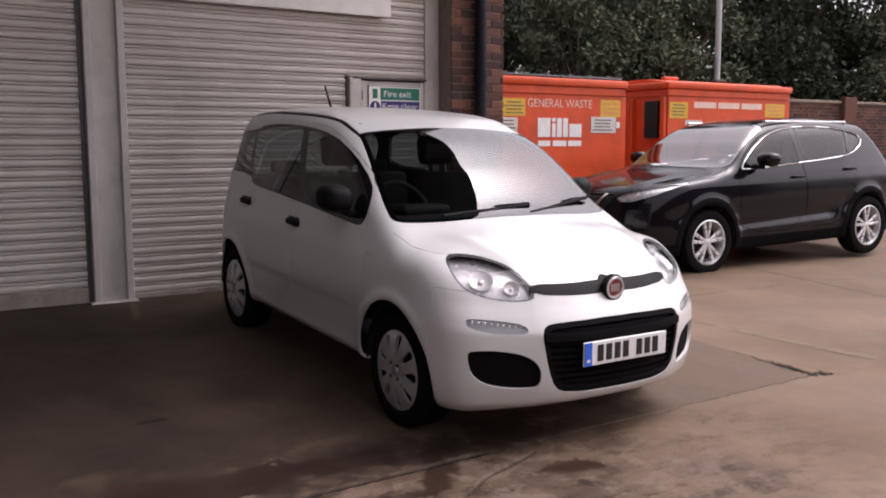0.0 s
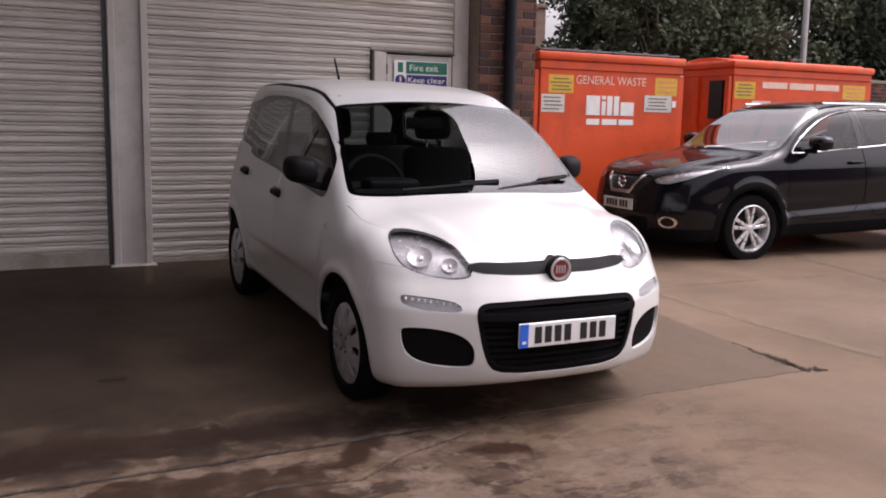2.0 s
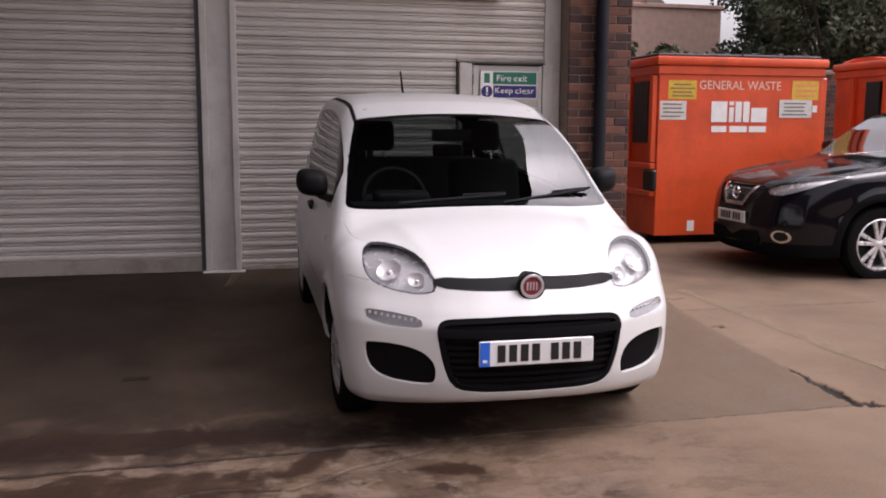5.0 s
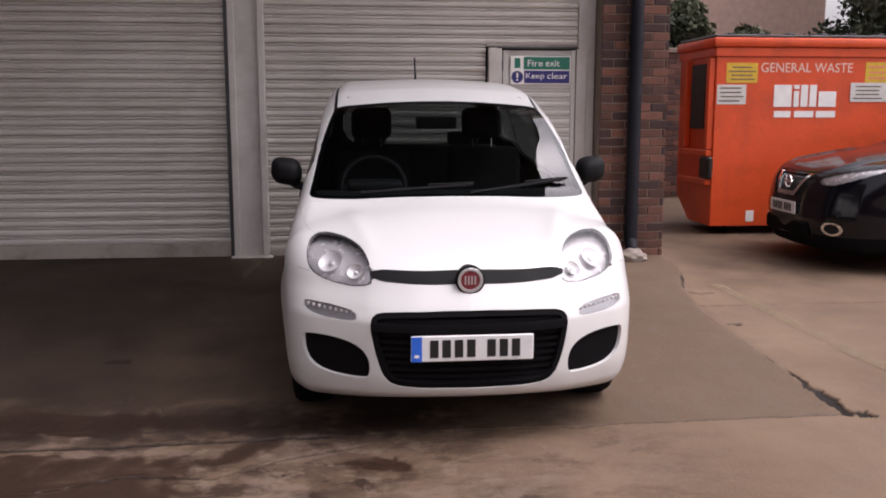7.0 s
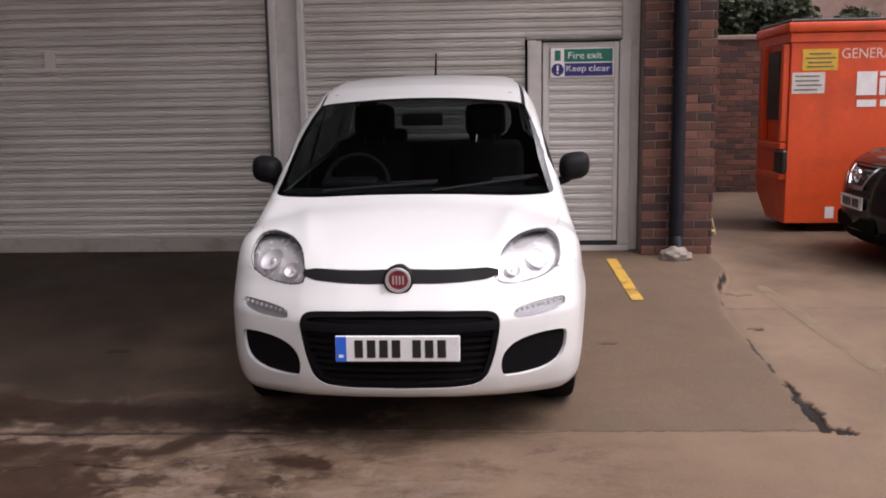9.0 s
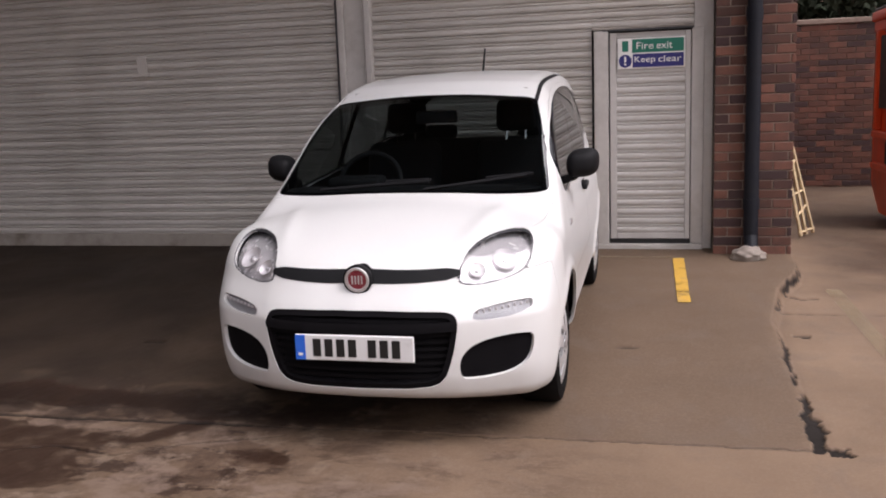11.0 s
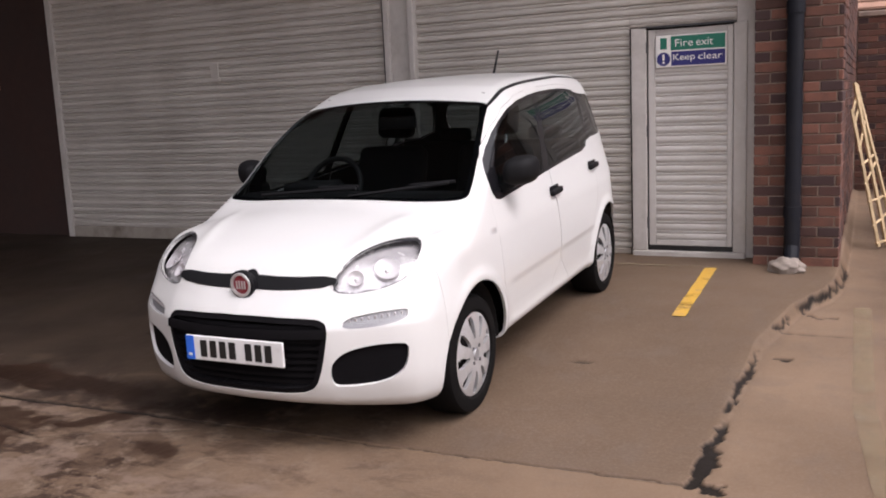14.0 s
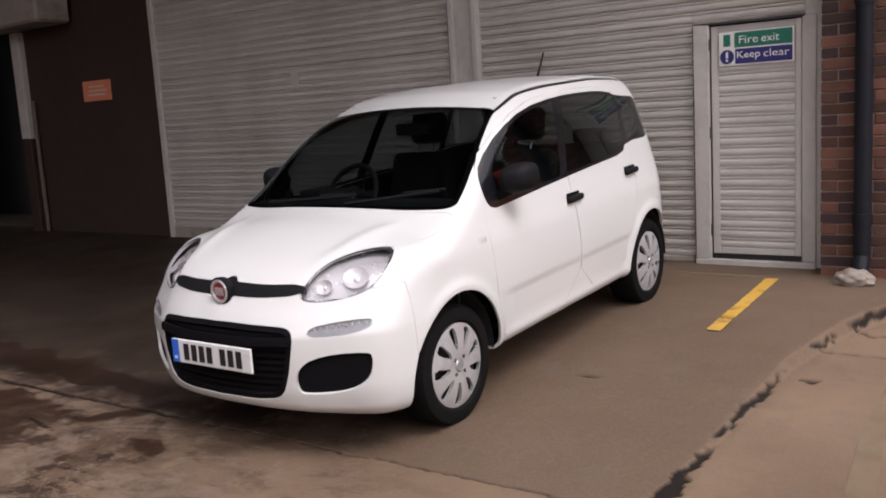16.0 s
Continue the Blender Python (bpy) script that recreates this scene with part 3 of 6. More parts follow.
    # canopy shade painted into the slab colour, strongest to the left
    shade_mix = times(attr("canopy_shade"), ramp(noise(1.1, 5, 0.6, 0.3), 0.25, 0.6, 0.75, 1.0))
    col = mix(times(shade_mix, 0.92), col, (0.0178, 0.0115, 0.0082))
    mp = N("ShaderNodeMapping")
    mp.inputs["Scale"].default_value = (0.6, 1.3, 1.0)
    L(tc, mp.inputs["Vector"])
    streak = N("ShaderNodeTexNoise")
    for key, val in (("Scale", 4.2), ("Detail", 10), ("Roughness", 0.74), ("Distortion", 0.2)):
        streak.inputs[key].default_value = val
    L(mp.outputs[0], streak.inputs["Vector"])
    stain = times(attr("damp"), ramp(streak.outputs[0], 0.50, 0.58))
    pool = times(attr("damp"), ramp(noise(1.5, 9, 0.72, 0.3), 0.48, 0.60))
    col = mix(times(attr("damp"), 0.42), col, (0.066, 0.043, 0.030))
    col = mix(times(pool, 0.60), col, (0.036, 0.020, 0.0135))
    col = mix(times(stain, 0.80), col, (0.024, 0.0125, 0.0085))
    pale = times(attr("damp"), ramp(noise(7.0, 9, 0.75, 0.3), 0.52, 0.62, 0, 0.6))
    col = mix(pale, col, (0.20, 0.15, 0.112))
    col = mix(times(attr("wet"), ramp(noise(5.0, 9, 0.72, 0.4), 0.34, 0.50, 0.35, 0.94)), col, (0.030, 0.016, 0.0105))
    col = mix(times(attr("dry"), ramp(noise(9.0, 9, 0.75, 0.4), 0.40, 0.58, 0.1, 0.8)), col, (0.165, 0.118, 0.090))
    col = mix(times(attr("smear"), 0.75), col, (0.018, 0.010, 0.007))
    col = mix(times(attr("gap"), 0.97), col, (0.006, 0.004, 0.003))
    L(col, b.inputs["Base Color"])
    b.inputs["Specular IOR Level"].default_value = 0.22
    wet = ramp(noise(0.9, 5, 0.6, 0.4), 0.35, 0.65, 0.58, 0.8)
    x = N("ShaderNodeMath")
    x.operation = "MULTIPLY_ADD"
    L(attr("wet"), x.inputs[0])
    x.inputs[1].default_value = -0.24
    L(wet, x.inputs[2])
    L(x.outputs[0], b.inputs["Roughness"])
    bp = N("ShaderNodeBump")
    bp.inputs["Strength"].default_value, bp.inputs["Distance"].default_value = 0.35, 0.005
    L(noise(38, 8, 0.7), bp.inputs["Height"])
    L(bp.outputs[0], b.inputs["Normal"])
    me.materials.append(m)
    return tagged(new("ground", me), "worn brown concrete yard with cracks, joints and damp stains", "ground", kind="structure")


make_ground()


def road_paint(name, pts, width, label, worn=0.0):
    """A strip of worn road paint lying just above the ground."""
    rs = random.Random(7)
    bm = bmesh.new()
    rows = []
    n = 24
    for i in range(n + 1):
        t = i / n * (len(pts) - 1)
        k = min(int(t), len(pts) - 2)
        a, b = Vector(pts[k]), Vector(pts[k + 1])
        p, side = a.lerp(b, t - k), (b - a).normalized().orthogonal() * width / 2
        ends = []
        for s in (-1, 1):
            q = p + side * s * rs.uniform(0.95, 1.06)
            ends.append(bm.verts.new((q.x, q.y, float(ground_z(np.array(q.x), np.array(q.y))) + 0.006)))
        rows.append(ends)
    for p, q in zip(rows, rows[1:]):
        bm.faces.new((p[0], p[1], q[1], q[0]))
    return solo(name, bm, M_FADED if worn else M_YELLOW, label, "road marking", kind="structure")


road_paint("yellow_line", [(4.31, 5.5), (4.30, 6.8)], 0.085, "worn yellow paint line on the concrete by the fire exit")
road_paint("yellow_line", [(3.55, 6.83), (4.30, 6.83)], 0.05, "faint yellow paint line along the door threshold", 0.1)
road_paint("yellow_line", [(5.47, 3.3), (5.37, 4.3), (5.34, 6.2)], 0.10, "faded yellow paint line beside the cracked slab edge", 0.75)
road_paint("yellow_line", [(1.66, 7.1), (1.55, 6.4)], 0.06, "faint yellow paint line below the shutter post", 0.6)

# ---- building ----
EAVES = 9.0


def wall(name, x0, x1, y0, y1, z0, z1, mat, label):
    return solo(name, box(x0, x1, y0, y1, z0, z1), mat, label, "wall", kind="structure")


wall("wall_north_upper", -14.0, 4.55, WALL_Y - 0.02, WALL_Y + 0.3, 3.35, EAVES, M_DARKWALL, "dark brown wall over the roller shutters")
wall("wall_north_panel", -5.55, -2.83, WALL_Y + 0.02, WALL_Y + 0.3, 0.0, 3.348, M_DARKWALL, "dark brown painted wall beside the shutter")
wall_east = wall("wall_east", 4.9, 5.148, 7.62, 12.28, 0.0, EAVES, M_MORTAR, "brick side wall of the workshop")
wall("wall_inner", -14.0, 4.89, 8.6, 8.8, 0.0, EAVES, M_DARK, "unlit block wall inside the workshop")
# out of view, added to block western sky light
wall("wall_west", -7.0, -6.7, -9.0, 7.2, 0.0, 8.0, M_DARKWALL, "unseen dark wall added to hold back sky light from the west")
# added behind the camera to cut low sky light and reflections
wall("wall_south", -9.3, 30.0, -14.3, -14.0, 0.0, 4.5, M_BRICK, "unseen brick wall added behind the camera to cut low sky light")
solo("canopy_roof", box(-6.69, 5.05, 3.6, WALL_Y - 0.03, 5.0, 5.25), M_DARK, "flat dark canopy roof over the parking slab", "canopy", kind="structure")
# added slab out of view, shades the car's left side
solo("canopy_roof", box(-6.69, 0.90, 2.2, 3.595, 5.0, 5.25), M_DARK, "unseen canopy slab added to shade the car's left side", "canopy", kind="structure")
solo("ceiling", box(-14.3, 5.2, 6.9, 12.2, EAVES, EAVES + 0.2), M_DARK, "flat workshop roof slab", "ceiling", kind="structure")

SLAT = 0.0778


def slat_mesh(width, mat, pitch=SLAT):
    """One interlocking curved slat with its rolled edge."""
    shape = ((0.009, 0.0), (-0.008, 0.035), (-0.0125, 0.14), (-0.0145, 0.30), (-0.0135, 0.46), (-0.010, 0.56), (0.006, 0.62), (0.007, 0.67), (-0.006, 0.73), (-0.0085, 0.81), (-0.007, 0.88), (0.007, 0.94), (0.009, 1.0))
    prof = [(y, t * pitch) for y, t in shape]
    bm = bmesh.new()
    for (y0, z0), (y1, z1) in zip(prof, prof[1:]):
        v = [bm.verts.new(p) for p in ((0, y0, z0), (width, y0, z0), (width, y1, z1), (0, y1, z1))]
        bm.faces.new(v)
    bmesh.ops.remove_doubles(bm, verts=bm.verts, dist=1e-5)
    return mesh_of(bm, "slat", mat, 50)


def shutter(x0, x1, z0, z1, label, bottom=0.1244):
    ob = thing("roller_shutter", Matrix.Translation((x0, WALL_Y, z0)), label, "roller shutter", "roller shutters")
    part("bottom_rail", box(0, x1 - x0, -0.022, 0.02, 0, bottom, 0.006), M_RAIL, ob, "mud-splashed bottom rail")
    me = slat_mesh(x1 - x0, M_SHUTTER)
    rs = random.Random(int(x0 * 100))
    n = int((z1 - z0 - bottom) / SLAT)
    for i in range(n):
        part("slat", me, None, ob, m=pose(0, rs.uniform(-0.002, 0.002), bottom + i * SLAT, rs.uniform(-0.6, 0.6), 0, 0))
    part("backing", box(0, x1 - x0, 0.03, 0.04, bottom, z1 - z0), M_DARK, ob)
    return ob


left_shutter = shutter(-2.75, 1.40, 0.19, 3.33, "closed grey steel roller shutter with fine horizontal slats")
right_shutter = shutter(1.70, 3.60, 0.19, 3.33, "closed grey steel roller shutter beside the fire exit door", 0.0466)
over_shutter = shutter(3.60, 4.42, 2.004, 3.33, "grey shutter slats above the fire exit door", 0.022)
for x0, x1, nm, lb in ((1.40, 1.70, "shutter_post", "light grey painted steel post between the two shutters"), (-2.83, -2.75, "shutter_guide", "pale steel guide rail beside the shutter"), (4.42, 4.573, "shutter_guide", "light grey steel guide rail by the fire exit")):
    post = thing(nm, Matrix.Translation((x0, WALL_Y, 0)), lb, "post", kind="structure")
    w = x1 - x0
    part("web", box(0, w, -0.03, 0.06, 0.12, 3.345, 0.006), M_FRAME, post)
    if w > 0.2:
        post_mid = post
        part("flange", box(0.0, 0.055, -0.075, -0.031, 0.12, 3.345, 0.006), M_FRAME, post)
        part("flange", box(w - 0.055, w, -0.075, -0.031, 0.12, 3.345, 0.006), M_FRAME, post)
        part("foot", box(-0.03, w + 0.03, -0.10, 0.05, 0.10, 0.20, 0.01), M_FRAME, post)
part("guide_slot", box(-0.035, -0.003, -0.026, -0.004, 0.2, 3.3), M_STEEL, post_mid, "dark guide slot")
lock = thing("lock_plate", Matrix.Translation((-0.62, WALL_Y - 0.02, 1.78)), "small worn lock plate on the wide shutter", "lock plate")
part("plate", box(0, 0.10, -0.012, 0.004, 0, 0.20, 0.004), M_SHUTTER, lock)
part("lever", box(-0.03, 0.13, -0.028, -0.012, 0.02, 0.05, 0.004), M_SHUTTER, lock)
solo("fascia_sign", box(1.62, 4.03, WALL_Y - 0.09, WALL_Y - 0.05, 2.54, 3.2, 0.005), M_WHITE, "plain white fascia board above the shutter", "sign")

# fire exit door set in the shutter
door = thing("door_1", Matrix.Translation((3.60, WALL_Y, 0.25)), "closed off-white slatted fire exit door in a steel frame", "door", kind="structure")
part("door_frame", box(0.02, 0.138, -0.06, 0.03, -0.02, 1.745, 0.006), M_FRAME, door)
part("door_frame", box(0.802, 0.90, -0.045, 0.03, -0.02, 1.745, 0.005), M_FRAME, door)
# dark strip stands in for the shadow line over the door
part("lintel_shade", prism([(0.09, 1.738), (0.82, 1.738), (0.82, 1.752), (0.09, 1.752)], -0.06, 0.02, "y", bevel=0.003), M_STEEL, door, "thin dark strip drawn for the lintel shadow")
part("threshold", box(0.02, 0.90, -0.075, 0.03, -0.09, -0.022, 0.006), M_FRAME, door)
leaf = part("door_leaf", box(0.150, 0.796, -0.02, 0.03, 0.02, 1.728, 0.003), M_DOOR, door)
part("stile", box(0.150, 0.205, -0.036, -0.0205, 0.02, 1.728, 0.005), M_DOOR, leaf)
part("stile", box(0.755, 0.796, -0.036, -0.0205, 0.02, 1.728, 0.005), M_DOOR, leaf)
part("rail", box(0.206, 0.754, -0.036, -0.0205, 0.02, 0.068, 0.005), M_DOOR, leaf)
sl = slat_mesh(0.549, M_DOOR)
for i in range(21):
    part("slat", sl, None, leaf, m=pose(0.2055, -0.022, 0.069 + i * SLAT))
for z in (0.16, 0.9, 1.55):
    part("hinge", rod((0.144, -0.05, z), (0.144, -0.05, z + 0.09), 0.008), M_STEEL, door)
# black strips drawn where the door gaps lie in shade
part("gap_shade", box(0.139, 0.149, -0.03, 0.0, 0.0, 1.735), M_INK, door)
part("gap_shade", box(0.139, 0.80, -0.03, 0.0, -0.021, 0.018), M_INK, door, "black strip for the shade under the door")

sign = thing("fire_exit_sign", Matrix.Translation((3.815, WALL_Y - 0.052, 1.682)), "green and blue fire exit keep clear sign on the door", "sign")
part("board", box(0, 0.535, 0.0, 0.006, 0, 0.245, 0.002), M_WHITE, sign)
part("green_panel", box(0.115, 0.525, -0.002, -0.0003, 0.128, 0.236), M_GREEN, sign)
part("blue_panel", box(0.12, 0.525, -0.002, -0.0003, 0.010, 0.118), M_SIGNBLUE, sign)
for text, x0, z0, w, h in (("Fire", 0.15, 0.155, 0.135, 0.055), ("exit", 0.31, 0.155, 0.125, 0.053), ("Keep", 0.135, 0.035, 0.165, 0.064), ("clear", 0.325, 0.048, 0.18, 0.051)):
    part("lettering", fit_words(text, x0, z0, w, h, -0.004), M_WHITE, sign, "white lettering")
part("disc", lathe([(0.0001, -0.002), (0.052, -0.002), (0.052, -0.0003)], 28, "y"), M_SIGNBLUE, sign, m=Matrix.Translation((0.06, 0, 0.064)))
part("mark", box(0.052, 0.068, -0.004, -0.0025, 0.055, 0.10), M_WHITE, sign)
part("mark", box(0.052, 0.068, -0.004, -0.0025, 0.030, 0.045), M_WHITE, sign)
part("door_symbol", box(0.035, 0.085, -0.003, -0.0003, 0.140, 0.225), M_GREEN, sign)

# dark side of the yard: pale post, conduit, shutter box, small sign
warn = thing("warning_sign", Matrix.Translation((-4.30, WALL_Y - 0.005, 1.87)), "small faded orange warning sign on the dark wall", "sign")
part("board", box(0, 0.57, 0, 0.02, 0, 0.25, 0.004), M_ORSIGN, warn)
for i, (a, b) in enumerate(((0.14, 0.44), (0.14, 0.50), (0.10, 0.47))):
    part("writing_bar", box(a, b, -0.003, -0.0005, 0.17 - i * 0.05, 0.185 - i * 0.05), M_STICKW, warn)
solo("shutter_box", box(-6.69, -4.35, 6.75, WALL_Y - 0.025, 2.86, 3.4, 0.03), M_RAIL, "grey steel shutter housing over the open bay", "shutter housing")
lpost = thing("bay_post", Matrix.Translation((-5.75, WALL_Y, 0)), "pale painted post at the dark open bay", "post", kind="structure")
part("upper", box(0, 0.20, -0.06, 0.1, 1.45, 2.855, 0.008), M_FRAME, lpost)
part("lower", box(0, 0.20, -0.06, 0.1, 0.1, 1.448, 0.008), M_DARKWALL, lpost)
solo("conduit", rod((-5.42, WALL_Y - 0.03, 0.15), (-5.42, WALL_Y - 0.03, 1.95), 0.026, 10), M_CONDUIT, "thin grimy conduit on the dark wall", "conduit")
wall("wall_north_far", -14.0, -8.6, WALL_Y, WALL_Y + 0.3, 0.0, 3.348, M_DARKWALL, "dark wall past the open bay")

# brick pier: mortar core and single bricks
PIER = (4.575, 5.165, 7.0, 7.6)
pier = thing("wall_pier", None, "weathered red brick pier at the building corner", "brick pier", kind="structure")
part("mortar_core", box(PIER[0] + 0.006, PIER[1] - 0.006, PIER[2] + 0.006, PIER[3], 0.02, EAVES), M_MORTAR, pier)
downpipe = thing("downpipe", Matrix.Translation((4.855, 6.93, 0)), "dark painted rainwater downpipe against the brick pier", "downpipe")
part("pipe", rod((0, 0, 0.33), (0, 0, 6.0), 0.056, 20), M_PIPE, downpipe)
for z in (0.55, 2.0, 3.8):
    part("collar", rod((0, 0, z), (0, 0, z + 0.08), 0.063, 20), M_PIPE, downpipe)
part("shoe", rod((0, 0.0, 0.34), (0, -0.07, 0.22), 0.054, 16), M_PIPE, downpipe)
part("offset_bend", rod((0, 0, 0.36), (0, 0.0, 0.30), 0.054, 16), M_PIPE, downpipe)
bag = bmesh.new()
bmesh.ops.create_icosphere(bag, subdivisions=4, radius=1)
for v in bag.verts:
    n = noise.noise(v.co * 2.3) * 0.25 + noise.noise(v.co * 6) * 0.09
    v.co = Vector((v.co.x * 0.125, v.co.y * 0.09, max(v.co.z, -0.45) * 0.075)) * (1 + n)
solo("splash_stone", bag, M_BAG, "rough pale splash stone under the downpipe", "stone", smooth=60, m=Matrix.Translation((4.83, 6.80, 0.195)))

# ---- white hatchback ----
CAR = Matrix.Translation((2.91, 3.767, 0.012)) @ pose(0, 0, 0, 2.58, 0, 0) @ Matrix.Translation((0, -0.765, 0))

c_top = curve1([(-0.2, 0.70), (0.05, 0.735), (0.12, 0.775), (0.22, 0.835), (0.40, 0.905), (0.60, 0.962), (0.80, 1.003), (0.90, 1.05), (1.20, 1.262), (1.45, 1.415), (1.60, 1.475), (1.80, 1.528), (2.2, 1.562), (2.7, 1.568), (3.2, 1.542), (3.55, 1.495), (3.8, 1.45)])
c_wide = curve1([(0.0, 0.70), (0.18, 0.745), (0.28, 0.786), (0.42, 0.811), (0.62, 0.822), (0.78, 0.812), (0.90, 0.784), (0.97, 0.765), (1.05, 0.745), (1.2, 0.706), (1.35, 0.664), (1.45, 0.622), (1.56, 0.565)])
c_bow = curve1([(0, 0), (0.2, 0.012), (0.34, 0.040), (0.42, 0.066), (0.48, 0.096), (0.60, 0.162), (0.70, 0.226), (0.78, 0.322), (0.84, 0.52), (0.9, 0.82)])
c_nose = curve1([(0.0, 0.16), (0.18, 0.085), (0.26, 0.03), (0.36, 0.004), (0.48, 0.0), (0.57, 0.006), (0.63, 0.035), (0.70, 0.082), (0.76, 0.118), (0.82, 0.17), (0.9, 0.27), (1.1, 0.5)])
c_tail = curve1([(0.1, 0.12), (0.25, 0.03), (0.5, 0.0), (0.8, 0.02), (0.95, 0.05), (1.2, 0.12), (1.4, 0.20), (1.5, 0.27), (1.6, 0.4)])
c_tailbow = curve1([(0, 0), (0.4, 0.03), (0.6, 0.08), (0.72, 0.16), (0.8, 0.30), (0.9, 0.6)])
c_rear = curve1([(0, 0), (2.7, 0), (3.1, 0.012), (3.4, 0.045), (3.7, 0.10)])
AXLES = (0.765, 3.065)
HUB_Z, ARCH = 0.285, 0.355


def car_body(x, s, z):
    a = np.abs(x)
    bend = 0.10 * (a / 0.63) ** 2 * sstep((s - 0.5) / 0.3) * sstep((2.0 - s) / 0.4)
    crown = 0.05 * (a / 0.65) ** 2.2 * sstep((s - 0.1) / 0.3) * sstep((1.0 - s) / 0.3) + 0.030 * (a / 0.6) ** 2 * sstep((s - 1.3) / 0.4)
    ridge = 0.010 * np.exp(-(((a - 0.36 - 0.20 * np.clip(s, 0, 1)) / 0.05) ** 2)) * sstep((0.85 - s) / 0.2) * sstep((s - 0.15) / 0.2)
    top = (z - (c_top(s - bend) - crown + ridge)) / (1 + 0.25 * sstep((s - 0.8) / 0.1) * sstep((1.6 - s) / 0.2))
    w = c_wide(z) - c_rear(s)
    for ax in AXLES:
        d = np.hypot(s - ax, z - HUB_Z)
        w = w + 0.014 * np.exp(-(((d - 0.37) / 0.035) ** 2)) * (z < 0.75)
    mid = sstep((s - 1.12) / 0.16) * sstep((2.80 - s) / 0.16)
    w = w - mid * (0.006 * sstep((0.556 - z) / 0.050) * sstep((z - 0.315) / 0.09) - 0.006 * np.exp(-(((z - 0.31) / 0.03) ** 2)))
    side = a - w
    front = (c_bow(a) + c_nose(z) - s) * 0.9
    rear = s - (3.653 - c_tail(z) - c_tailbow(a))
    bottom = 0.19 + 0.06 * sstep((0.35 - s) / 0.4) + 0.068 * sstep((s - 0.95) / 0.2) * sstep((2.95 - s) / 0.2) - z
    f = smax(top, side, 0.085)
    f = smax(f, front, 0.07)
    f = smax(f, rear, 0.12)
    return smax(f, bottom, 0.05)


def behind_lens(x, z, depth):
    """A seat for a lamp's inner part, below the front skin and turned along its normal."""
    lo, hi = -0.1, 0.9
    for _ in range(40):
        mid = (lo + hi) / 2
        lo, hi = (mid, hi) if car_body(np.array(x), np.array(mid), np.array(z)) > 0 else (lo, mid)
    n = Vector(field_normals(car_body, np.array([[x, lo, z]]))[0])
    return Matrix.Translation(Vector((x, lo, z)) - n * depth) @ n.to_track_quat("-Y", "Z").to_matrix().to_4x4()


def mirrored(half):
    return half + [(-x, y) for x, y in reversed(half) if abs(x) > 1e-6]


